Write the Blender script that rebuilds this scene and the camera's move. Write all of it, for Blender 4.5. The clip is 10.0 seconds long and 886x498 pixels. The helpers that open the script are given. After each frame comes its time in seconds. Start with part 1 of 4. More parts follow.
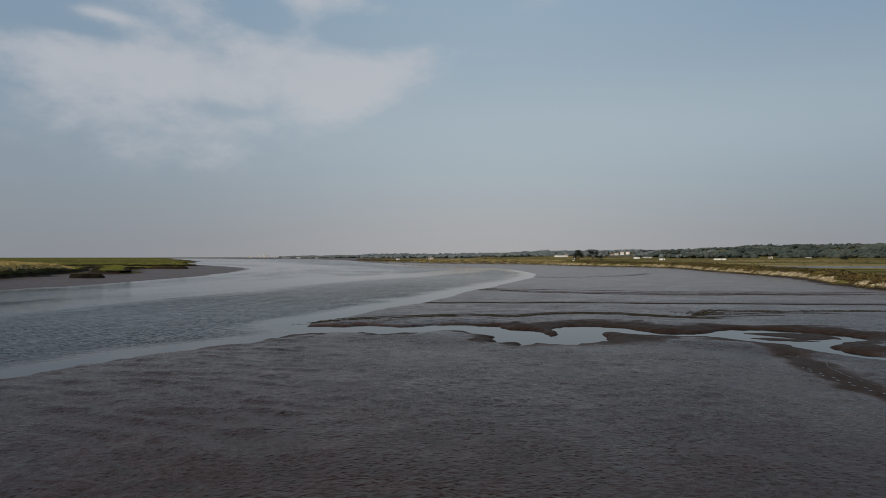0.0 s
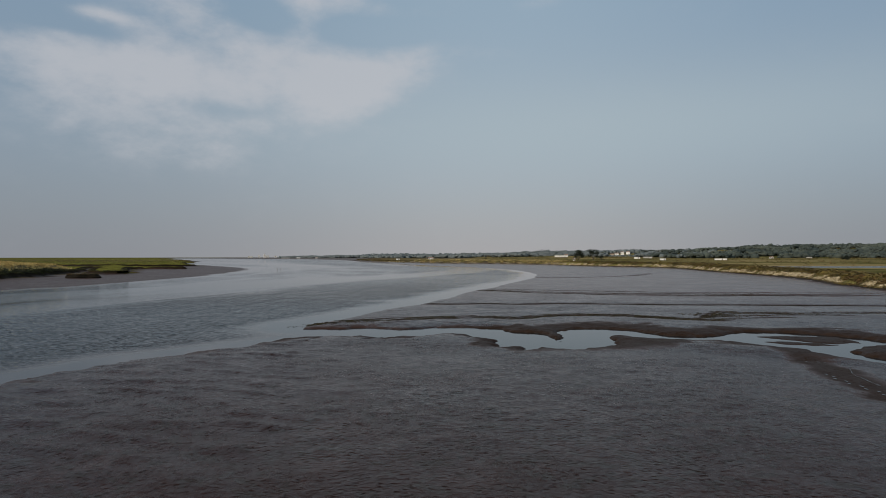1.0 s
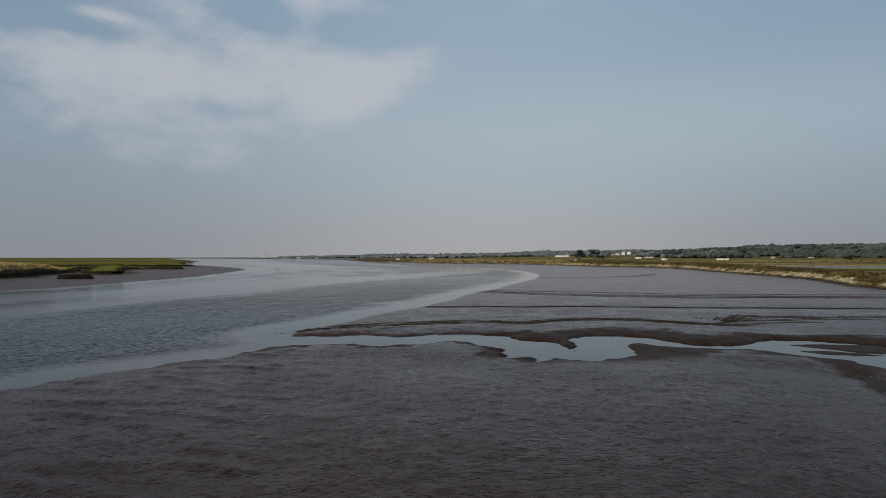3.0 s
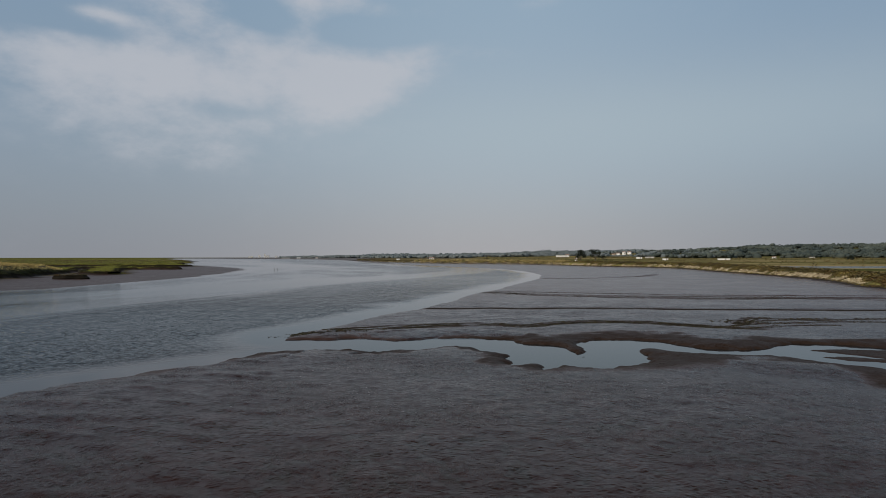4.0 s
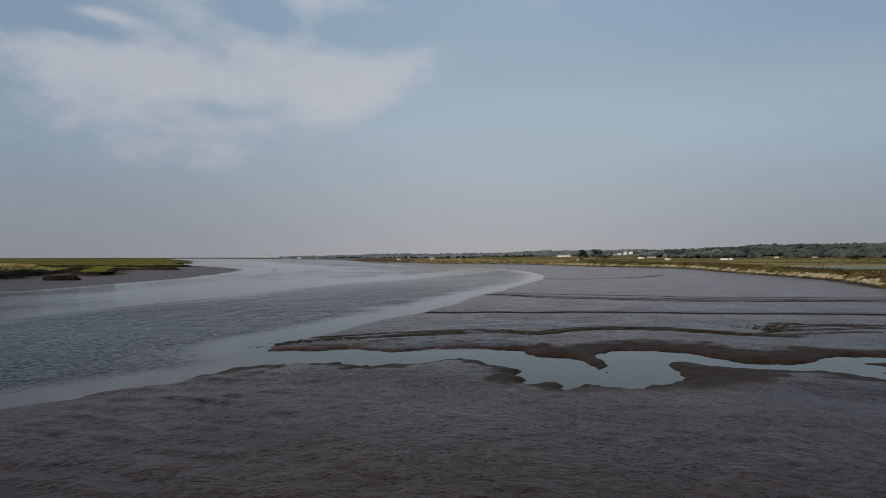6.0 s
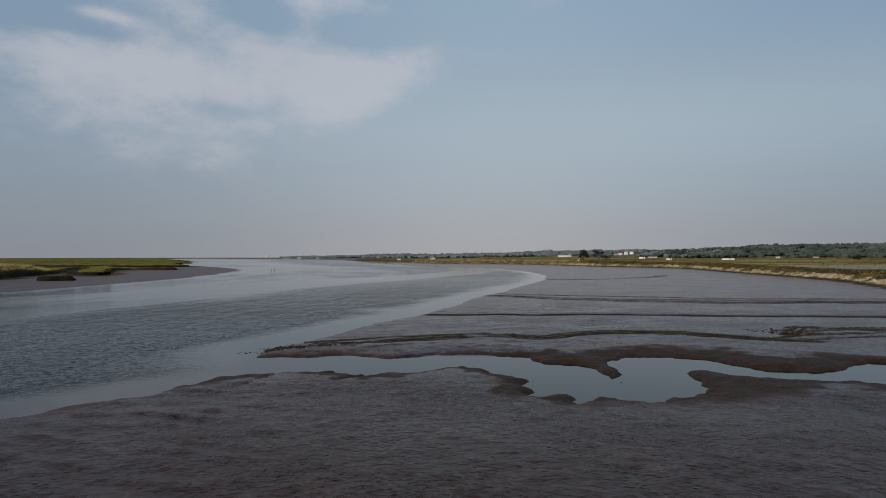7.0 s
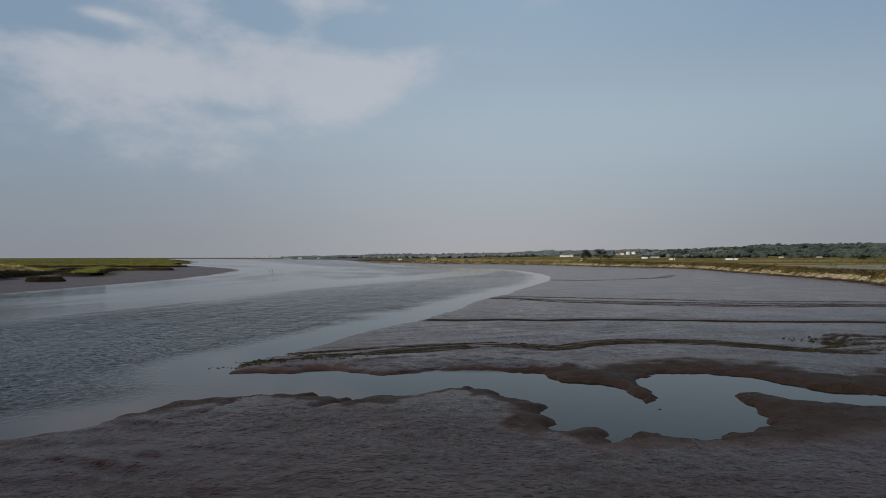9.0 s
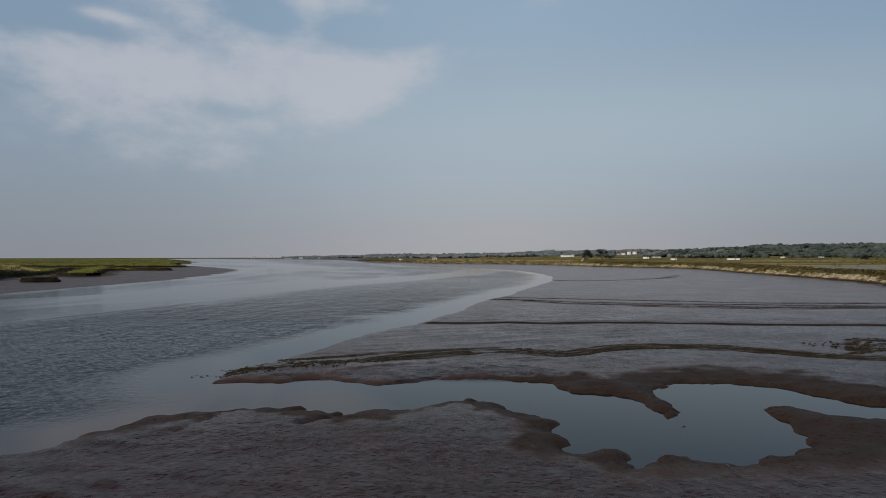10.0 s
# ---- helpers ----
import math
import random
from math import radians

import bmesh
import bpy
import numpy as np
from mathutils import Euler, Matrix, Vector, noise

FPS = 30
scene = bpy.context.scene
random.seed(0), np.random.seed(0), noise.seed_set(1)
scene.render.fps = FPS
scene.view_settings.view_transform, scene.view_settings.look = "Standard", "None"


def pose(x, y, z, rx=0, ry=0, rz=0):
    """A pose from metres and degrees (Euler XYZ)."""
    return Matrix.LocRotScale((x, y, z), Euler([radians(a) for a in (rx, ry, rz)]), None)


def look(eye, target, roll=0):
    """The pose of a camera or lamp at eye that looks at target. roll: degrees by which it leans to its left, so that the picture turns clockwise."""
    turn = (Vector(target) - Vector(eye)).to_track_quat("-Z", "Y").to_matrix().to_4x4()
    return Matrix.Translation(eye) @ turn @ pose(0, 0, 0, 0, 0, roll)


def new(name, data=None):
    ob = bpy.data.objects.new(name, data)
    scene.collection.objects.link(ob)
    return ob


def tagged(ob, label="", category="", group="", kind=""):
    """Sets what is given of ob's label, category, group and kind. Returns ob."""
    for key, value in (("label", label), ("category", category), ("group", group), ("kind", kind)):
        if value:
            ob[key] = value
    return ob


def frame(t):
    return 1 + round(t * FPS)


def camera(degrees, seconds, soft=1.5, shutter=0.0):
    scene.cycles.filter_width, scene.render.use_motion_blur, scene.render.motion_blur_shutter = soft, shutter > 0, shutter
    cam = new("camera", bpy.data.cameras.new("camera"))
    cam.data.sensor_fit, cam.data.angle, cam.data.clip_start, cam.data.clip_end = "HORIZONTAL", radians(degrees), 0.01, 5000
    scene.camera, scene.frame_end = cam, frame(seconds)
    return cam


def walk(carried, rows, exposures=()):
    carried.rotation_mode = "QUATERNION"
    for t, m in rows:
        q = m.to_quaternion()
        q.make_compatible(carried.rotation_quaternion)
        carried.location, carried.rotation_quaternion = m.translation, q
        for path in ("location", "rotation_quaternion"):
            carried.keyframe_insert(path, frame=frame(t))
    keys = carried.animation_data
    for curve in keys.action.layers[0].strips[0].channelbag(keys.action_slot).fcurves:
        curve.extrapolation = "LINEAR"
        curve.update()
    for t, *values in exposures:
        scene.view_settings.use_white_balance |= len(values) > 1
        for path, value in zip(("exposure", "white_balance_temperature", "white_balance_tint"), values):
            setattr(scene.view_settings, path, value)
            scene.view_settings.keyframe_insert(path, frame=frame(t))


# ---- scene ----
# A tidal creek joining an estuary at low water, flown over at six metres.
cam = camera(72.0, 10.0, 0.9)
PATH = [
    (0.0, (0.065, 0.192, 5.837), (-0.131, 100.192, 7.086), -0.08),
    (0.5, (0.039, 1.110, 5.842), (-0.159, 101.110, 7.091), -0.09),
    (1.0, (0.014, 2.048, 5.848), (-0.188, 102.048, 7.097), -0.09),
    (1.5, (-0.010, 3.010, 5.853), (-0.219, 103.010, 7.102), -0.09),
    (2.0, (-0.033, 3.998, 5.859), (-0.253, 103.998, 7.108), -0.10),
    (2.5, (-0.054, 5.013, 5.865), (-0.288, 105.013, 7.114), -0.10),
    (4.0, (-0.112, 8.230, 5.883), (-0.405, 108.230, 7.132), -0.11),
    (4.5, (-0.129, 9.358, 5.889), (-0.448, 109.358, 7.138), -0.12),
    (5.0, (-0.145, 10.511, 5.895), (-0.492, 110.511, 7.145), -0.12),
    (5.5, (-0.159, 11.687, 5.902), (-0.539, 111.687, 7.151), -0.13),
    (7.0, (-0.196, 15.313, 5.922), (-0.691, 115.313, 7.172), -0.14),
    (7.5, (-0.206, 16.539, 5.929), (-0.745, 116.539, 7.179), -0.14),
    (8.0, (-0.215, 17.763, 5.936), (-0.801, 117.763, 7.186), -0.15),
    (8.5, (-0.222, 18.980, 5.943), (-0.859, 118.980, 7.193), -0.15),
    (9.0, (-0.229, 20.180, 5.950), (-0.920, 120.180, 7.200), -0.16),
    (9.5, (-0.234, 21.357, 5.958), (-0.982, 121.357, 7.208), -0.16),
    (10.0, (-0.238, 22.500, 5.965), (-1.045, 122.500, 7.216), -0.16),
]
walk(cam, [(t, look(eye, target, roll)) for t, eye, target, roll in PATH], [(0, 0.0, 6500, 10), (2.5, 0.0, 6440, 10), (5, 0.0, 6370, 11), (10, 0.0, 6320, 11)])

# ---------------------------------------------------------------- light
SUN_AZ, SUN_EL = -131.0, 34.0


class Nodes:
    """Short hand for node trees."""

    def __init__(self, tree):
        self.tree = tree
        tree.nodes.clear()

    def add(self, kind, **values):
        n = self.tree.nodes.new(kind)
        for key, v in values.items():
            if key == "op":
                n.operation = v
            elif key == "blend":
                n.blend_type = v
            elif key == "data":
                n.data_type = v
        return n

    def link(self, out, inp):
        self.tree.links.new(out, inp)

    def put(self, v, inp):
        if isinstance(v, bpy.types.NodeSocket):
            self.link(v, inp)
        else:
            inp.default_value = v

    def math(self, op, a, b=0.0, c=0.0, clamp=False):
        n = self.add("ShaderNodeMath", op=op)
        n.use_clamp = clamp
        for v, i in ((a, 0), (b, 1), (c, 2)):
            self.put(v, n.inputs[i])
        return n.outputs[0]

    def ramp(self, v, a, b, lo=0.0, hi=1.0):
        """Smooth step of v from lo at a to hi at b."""
        n = self.add("ShaderNodeMapRange")
        n.interpolation_type = "SMOOTHSTEP"
        for x, i in ((v, 0), (a, 1), (b, 2), (lo, 3), (hi, 4)):
            self.put(x, n.inputs[i])
        return n.outputs[0]

    def mix(self, f, a, b, blend="MIX"):
        n = self.add("ShaderNodeMix", data="RGBA", blend=blend)
        for v, i in ((f, 0), (a, 6), (b, 7)):
            self.put((*v, 1.0) if isinstance(v, tuple) and len(v) == 3 else v, n.inputs[i])
        return n.outputs[2]

    def noise(self, vec, scale, detail=3.0, rough=0.55, stretch=None, turn=0.0):
        if stretch:
            m = self.add("ShaderNodeMapping")
            self.link(vec, m.inputs[0])
            m.inputs["Scale"].default_value = stretch
            m.inputs["Rotation"].default_value = (0, 0, radians(turn))
            vec = m.outputs[0]
        n = self.add("ShaderNodeTexNoise")
        self.link(vec, n.inputs["Vector"])
        n.inputs["Scale"].default_value, n.inputs["Detail"].default_value, n.inputs["Roughness"].default_value = scale, detail, rough
        return n.outputs["Fac"]

    def attr(self, name):
        n = self.add("ShaderNodeAttribute")
        n.attribute_name = name
        return n.outputs["Fac"]

    def bump(self, height, distance, strength=1.0, normal=None):
        n = self.add("ShaderNodeBump")
        self.put(height, n.inputs["Height"])
        self.put(strength, n.inputs["Strength"])
        n.inputs["Distance"].default_value = distance
        if normal:
            self.link(normal, n.inputs["Normal"])
        return n.outputs[0]


def make_world():
    world = bpy.data.worlds.new("sky")
    scene.world = world
    world.use_nodes = True
    k = Nodes(world.node_tree)
    sky = k.add("ShaderNodeTexSky")
    sky.sky_type, sky.sun_disc = "NISHITA", False
    sky.sun_elevation, sky.sun_rotation = radians(SUN_EL), radians(SUN_AZ)
    sky.altitude, sky.air_density, sky.dust_density, sky.ozone_density = 0, 1.0, 2.5, 1.2
    co = k.add("ShaderNodeTexCoord").outputs["Generated"]
    sep = k.add("ShaderNodeSeparateXYZ")
    k.link(co, sep.inputs[0])
    x, y, z = sep.outputs
    az = k.math("ARCTAN2", x, y)
    el = k.math("ARCSINE", z)
    # summer haze: thick at the horizon, thinner upwards
    haze = k.math("MULTIPLY", k.math("POWER", 2.718, k.math("MULTIPLY", k.math("MAXIMUM", el, 0.0), -3.2)), HAZE_LOW)
    lit = k.math("POWER", 2.718, k.math("MULTIPLY", k.math("POWER", k.math("DIVIDE", k.math("SUBTRACT", az, 0.08), 0.42), 2.0), -1.0))
    thin = k.mix(HAZE_ALL, sky.outputs[0], k.mix(lit, HAZE_HIGH_COLOUR, HAZE_HIGH_LIT))
    hazy = k.mix(haze, thin, k.mix(lit, HAZE_COLOUR, HAZE_LIT_COLOUR))
    # a paler belt of air between the haze and the open sky
    belt = k.math("ADD", k.math("POWER", k.math("DIVIDE", k.math("SUBTRACT", az, 0.28), 0.65), 2.0), k.math("POWER", k.math("DIVIDE", k.math("SUBTRACT", el, 0.20), 0.085), 2.0))
    hazy = k.mix(k.math("MULTIPLY", k.math("POWER", 2.718, k.math("MULTIPLY", belt, -1.0)), 0.6), hazy, BELT_COLOUR)
    # thin cloud: soft banks broken up by noise
    wob = k.noise(co, 6.0, 5.0, 0.55, (1.0, 1.0, 2.2))
    wisp = k.noise(co, 12.0, 5.0, 0.56, (1.0, 1.0, 1.7), 8)
    thread = k.noise(co, 30.0, 4.0, 0.6, (1.0, 1.0, 2.0), 8)
    total = None
    for a, e, sa, se, w, turn in CLOUD_BANKS:
        c, s = math.cos(radians(turn)), math.sin(radians(turn))
        da, de = k.math("SUBTRACT", az, a), k.math("SUBTRACT", el, e)
        u = k.math("DIVIDE", k.math("ADD", k.math("MULTIPLY", da, c), k.math("MULTIPLY", de, s)), sa)
        v = k.math("DIVIDE", k.math("SUBTRACT", k.math("MULTIPLY", de, c), k.math("MULTIPLY", da, s)), se)
        d = k.math("ADD", k.math("POWER", u, 2.0), k.math("POWER", v, 2.0))
        g = k.math("MULTIPLY", k.math("POWER", 2.718, k.math("MULTIPLY", d, -1.0)), w)
        total = g if total is None else k.math("ADD", total, g)
    n = k.math("ADD", k.math("MULTIPLY", k.math("SUBTRACT", wob, 0.5), 0.8), k.math("MULTIPLY", k.math("SUBTRACT", wisp, 0.5), 1.35))
    n = k.math("ADD", n, k.math("MULTIPLY", k.math("SUBTRACT", thread, 0.5), 0.7))
    mask = k.ramp(k.math("ADD", total, k.math("MULTIPLY", n, k.ramp(total, 0.0, 0.4, 0.3, 0.8))), -0.02, 1.02)
    final = k.mix(k.math("MULTIPLY", mask, 0.74), hazy, CLOUD_COLOUR)
    bg = k.add("ShaderNodeBackground")
    bg.inputs["Strength"].default_value = SKY_STRENGTH
    k.link(final, bg.inputs["Color"])
    out = k.add("ShaderNodeOutputWorld")
    k.link(bg.outputs[0], out.inputs[0])


# colours before the sky's strength is taken
SKY_STRENGTH = 0.1
HAZE_LOW, HAZE_ALL = 0.92, 0.65
HAZE_COLOUR, HAZE_LIT_COLOUR = (2.50, 2.58, 2.78), (3.93, 3.76, 3.77)
HAZE_HIGH_COLOUR, HAZE_HIGH_LIT, CLOUD_COLOUR = (2.22, 3.74, 5.15), (3.05, 4.8, 6.05), (5.05, 5.15, 5.45)
BELT_COLOUR = (3.9, 4.7, 5.1)
# azimuth, elevation, half widths (radians), weight, slope (degrees)
CLOUD_BANKS = [
    (-0.402, 0.268, 0.185, 0.045, 0.75, -3),
    (-0.172, 0.285, 0.125, 0.038, 0.85, 3),
    (-0.075, 0.305, 0.075, 0.024, 0.6, 14),
    (-0.56, 0.262, 0.12, 0.038, 0.55, -4),
    (-0.512, 0.336, 0.048, 0.009, 0.75, -3),
    (-0.388, 0.358, 0.085, 0.04, 0.62, -6),
    (-0.275, 0.315, 0.09, 0.022, 0.45, -8),
    (-0.20, 0.397, 0.12, 0.022, 0.5, -6),
    (-0.46, 0.195, 0.17, 0.042, 0.42, -4),
    (-0.163, 0.24, 0.075, 0.024, 0.55, 12),
    (-0.42, 0.15, 0.16, 0.032, 0.2, -3),
    (-0.26, 0.225, 0.16, 0.05, 0.14, 0),
    (-0.298, 0.364, 0.042, 0.020, -0.7, -8),
    (-0.225, 0.363, 0.036, 0.045, 0.42, 0),
    (-0.335, 0.225, 0.045, 0.012, -0.4, -4),
    (-0.12, 0.352, 0.08, 0.018, -0.6, 0),
    (0.058, 0.322, 0.065, 0.012, 0.2, 4),
    (0.159, 0.393, 0.045, 0.009, 0.28, 0),
    (-0.63, 0.325, 0.06, 0.02, -0.5, 0),
    (-0.53, 0.312, 0.07, 0.009, -0.3, -3),
    (-0.95, 0.3, 0.22, 0.12, 0.8, 0),
    (0.75, 0.62, 0.35, 0.12, 0.5, 0),
    (-0.3, 0.85, 0.55, 0.16, 0.7, 0),
    (2.3, 0.45, 0.6, 0.15, 0.6, 0),
]
make_world()
sun_lamp = bpy.data.lights.new("sun", "SUN")
sun_lamp.energy, sun_lamp.angle, sun_lamp.color = 2.7, radians(1.5), (1.0, 0.88, 0.72)
sun_ob = new("sun", sun_lamp)
sun_way = Vector((math.sin(radians(SUN_AZ)) * math.cos(radians(SUN_EL)), math.cos(radians(SUN_AZ)) * math.cos(radians(SUN_EL)), math.sin(radians(SUN_EL))))
sun_ob.matrix_world = look(sun_way * 300, (0, 0, 0))


# ---------------------------------------------------------------- materials
def material(name):
    m = bpy.data.materials.new(name)
    m.use_nodes = True
    k = Nodes(m.node_tree)
    b = k.add("ShaderNodeBsdfPrincipled")
    out = k.add("ShaderNodeOutputMaterial")
    k.link(b.outputs[0], out.inputs[0])
    pos = k.add("ShaderNodeNewGeometry").outputs["Position"]
    return m, k, b, pos


def ground_material():
    """Wet rippled mud, drained mud on the slopes, marsh green, straw and field, by the sheet's own masks."""
    m, k, b, pos = material("estuary_ground")
    drained, weed = k.attr("drained"), k.attr("weed_peat_shade")
    green, straw, field = k.attr("green"), k.attr("straw"), k.attr("field")
    calm = k.attr("ripple")
    big = k.noise(pos, 0.16, 4.0, 0.6)
    mid = k.noise(pos, 1.2, 4.0, 0.6, (0.85, 1.0, 1.0), 12)
    fine = k.noise(pos, 11.0, 4.0, 0.7)
    pits = k.noise(pos, 5.2, 3.0, 0.6, (1.2, 0.72, 1.0), 10)
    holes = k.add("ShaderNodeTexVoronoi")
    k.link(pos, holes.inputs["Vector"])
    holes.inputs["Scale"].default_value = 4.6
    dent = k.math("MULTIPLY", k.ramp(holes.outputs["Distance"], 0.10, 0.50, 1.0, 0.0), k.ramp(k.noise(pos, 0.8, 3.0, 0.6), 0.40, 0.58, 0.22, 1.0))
    rip = k.noise(pos, 4.2, 3.0, 0.62, (0.85, 1.0, 1.0), 8)
    slant = k.noise(pos, 3.4, 3.0, 0.62, (0.6, 1.1, 1.0), 17)
    side = k.ramp(k.noise(pos, 0.07, 2.0, 0.5), 0.45, 0.6)
    # colour
    wet = k.mix(mid, (0.0155, 0.0051, 0.0026), (0.0285, 0.0098, 0.0053))
    wet = k.mix(k.ramp(k.noise(pos, 0.45, 3.0, 0.6), 0.5, 0.72), wet, (0.030, 0.0108, 0.0060))
    wet = k.mix(k.math("MULTIPLY", k.ramp(k.noise(pos, 1.7, 4.0, 0.65), 0.5, 0.62), 0.6), wet, (0.0180, 0.0124, 0.0064))
    # base colour is darker inside the dents
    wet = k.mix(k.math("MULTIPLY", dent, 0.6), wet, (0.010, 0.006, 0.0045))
    wet = k.mix(k.ramp(calm, 0.2, 0.9), k.mix(mid, (0.052, 0.0250, 0.0178), (0.084, 0.0415, 0.0290)), wet)
    dry = k.mix(mid, (0.0165, 0.0098, 0.0069), (0.040, 0.0240, 0.0168))
    dry = k.mix(k.math("MULTIPLY", k.ramp(fine, 0.45, 0.7), 0.5), dry, (0.017, 0.011, 0.007))
    soft = k.math("ADD", drained, k.math("MULTIPLY", k.math("SUBTRACT", mid, 0.5), 0.5))
    dr = k.ramp(soft, 0.12, 0.95)
    col = k.mix(dr, wet, dry)
    # dark brown of weed and marsh peat, and the shade painted into the runnels
    col = k.mix(k.math("MULTIPLY", weed, k.ramp(fine, 0.35, 0.6, 0.55, 1.0)), col, (0.0150, 0.0112, 0.0060))
    gcol = k.mix(k.ramp(big, 0.35, 0.65), (0.050, 0.060, 0.014), (0.185, 0.180, 0.038))
    gcol = k.mix(k.ramp(mid, 0.45, 0.7), gcol, (0.10, 0.065, 0.022))
    col = k.mix(green, col, gcol)
    scol = k.mix(k.ramp(mid, 0.35, 0.7), (0.40, 0.33, 0.21), (0.15, 0.11, 0.055))
    col = k.mix(straw, col, scol)
    bands = k.noise(pos, 0.016, 5.0, 0.65, (0.35, 1.5, 1.0), 5)
    fcol = k.mix(k.ramp(bands, 0.45, 0.56), (0.066, 0.064, 0.021), (0.235, 0.180, 0.085))
    fcol = k.mix(k.math("MULTIPLY", k.ramp(mid, 0.5, 0.75), 0.5), fcol, (0.065, 0.075, 0.024))
    col = k.mix(field, col, fcol)
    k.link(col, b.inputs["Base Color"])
    # gloss: a film of water on the flats, none on drained or grown ground
    grown = k.math("MAXIMUM", k.math("MAXIMUM", green, straw), field)
    film = k.ramp(k.math("ADD", big, k.math("MULTIPLY", pits, 0.6)), 0.6, 0.95, 0.10, 0.28)
    film = k.math("ADD", k.math("MULTIPLY", film, k.ramp(calm, 0.2, 0.9, 0.25, 1.0)), k.ramp(calm, 0.2, 0.9, 0.17, 0.0))
    rough = k.math("ADD", film, k.math("MULTIPLY", dr, 0.30))
    rough = k.math("ADD", rough, k.math("MULTIPLY", k.math("MAXIMUM", grown, weed), 0.5), clamp=True)
    k.link(rough, b.inputs["Roughness"])
    grain = k.ramp(k.noise(pos, 4.2, 5.0, 0.74, (0.85, 1.05, 1.0), 9), 0.38, 0.62, 0.48, 1.32)
    grain = k.math("ADD", 1.0, k.math("MULTIPLY", k.math("SUBTRACT", grain, 1.0), k.math("SUBTRACT", 1.0, dr)))
    wetness = k.math("MULTIPLY", k.math("MULTIPLY", k.ramp(k.noise(pos, 0.9, 5.0, 0.68), 0.38, 0.62, 0.85, 1.2), grain), k.math("SUBTRACT", 1.0, k.math("MULTIPLY", dent, 0.50)))
    k.put(k.math("SUBTRACT", k.math("MULTIPLY", k.ramp(calm, 0.2, 0.9, 0.076, 0.109), wetness), k.math("ADD", k.math("MULTIPLY", grown, 0.16), k.math("MULTIPLY", dr, 0.045)), clamp=True), b.inputs["Specular IOR Level"])
    # relief
    r = k.math("ADD", k.math("MULTIPLY", rip, k.math("SUBTRACT", 1.0, side)), k.math("MULTIPLY", slant, side))
    h = k.math("ADD", k.math("MULTIPLY", r, calm), k.math("MULTIPLY", fine, 0.34))
    h = k.math("ADD", h, k.math("MULTIPLY", k.math("ADD", pits, mid), k.math("MULTIPLY", dr, 0.75)))
    h = k.math("ADD", h, k.math("MULTIPLY", dent, k.math("MULTIPLY", calm, -0.30)))
    k.link(k.bump(h, 0.045, k.ramp(calm, 0.0, 1.0, 0.55, 1.0)), b.inputs["Normal"])
    return m


def water_material():
    m, k, b, pos = material("estuary_water")
    chop = k.attr("chop")
    big = k.noise(pos, 0.05, 3.0, 0.5, (0.8, 0.5, 1.0))
    w1 = k.noise(pos, 3.6, 4.0, 0.66, (1.0, 0.62, 1.0), 18)
    w2 = k.noise(pos, 8.5, 3.0, 0.65, (1.0, 0.55, 1.0), -20)
    silt = k.mix(k.attr("shallow"), k.mix(big, (0.005, 0.006, 0.006), (0.010, 0.010, 0.009)), (0.025, 0.0150, 0.0118))
    k.link(silt, b.inputs["Base Color"])
    k.put(k.math("ADD", 0.03, k.math("MULTIPLY", k.attr("ruffle"), 0.10)), b.inputs["Roughness"])
    b.inputs["IOR"].default_value = 1.33
    b.inputs["Specular IOR Level"].default_value = 0.31
    w0 = k.noise(pos, 0.9, 3.0, 0.6, (0.6, 1.0, 1.0), 20)
    paws = k.noise(pos, 0.55, 4.0, 0.7, (1.0, 0.30, 1.0), 14)
    far = k.math("ADD", k.math("MULTIPLY", w0, 6.5), k.math("MULTIPLY", paws, 16.0))
    h = k.math("ADD", k.math("ADD", w1, k.math("MULTIPLY", w2, 0.6)), k.math("MULTIPLY", far, k.attr("ruffle")))
    k.link(k.bump(h, 0.13, k.math("ADD", 0.015, k.math("MULTIPLY", chop, 0.95))), b.inputs["Normal"])
    return m


def leaf_material(name, dark, light, spot=None, scale=0.2, lo=0.6, hi=1.35):
    m, k, b, pos = material(name)
    geo = k.add("ShaderNodeNewGeometry")
    n = k.noise(pos, scale, 3.0, 0.6)
    col = k.mix(k.ramp(n, 0.35, 0.65), dark, light)
    if spot:
        col = k.mix(k.ramp(k.noise(pos, scale * 2.7, 2.0), 0.52, 0.66), col, spot)
    v = k.ramp(geo.outputs["Random Per Island"], 0.0, 1.0, lo, hi)
    n2 = k.add("ShaderNodeHueSaturation")
    k.link(v, n2.inputs["Value"])
    k.link(col, n2.inputs["Color"])
    k.link(n2.outputs[0], b.inputs["Base Color"])
    b.inputs["Roughness"].default_value = 0.75
    b.inputs["Specular IOR Level"].default_value = 0.2
    return m


def plain_material(name, base, other, rough=0.8, scale=1.5):
    m, k, b, pos = material(name)
    n = k.noise(pos, scale, 4.0, 0.6)
    k.link(k.mix(k.ramp(n, 0.3, 0.7), base, other), b.inputs["Base Color"])
    b.inputs["Roughness"].default_value = rough
    k.link(k.bump(k.noise(pos, scale * 6, 3.0), 0.02, 0.4), b.inputs["Normal"])
    return m


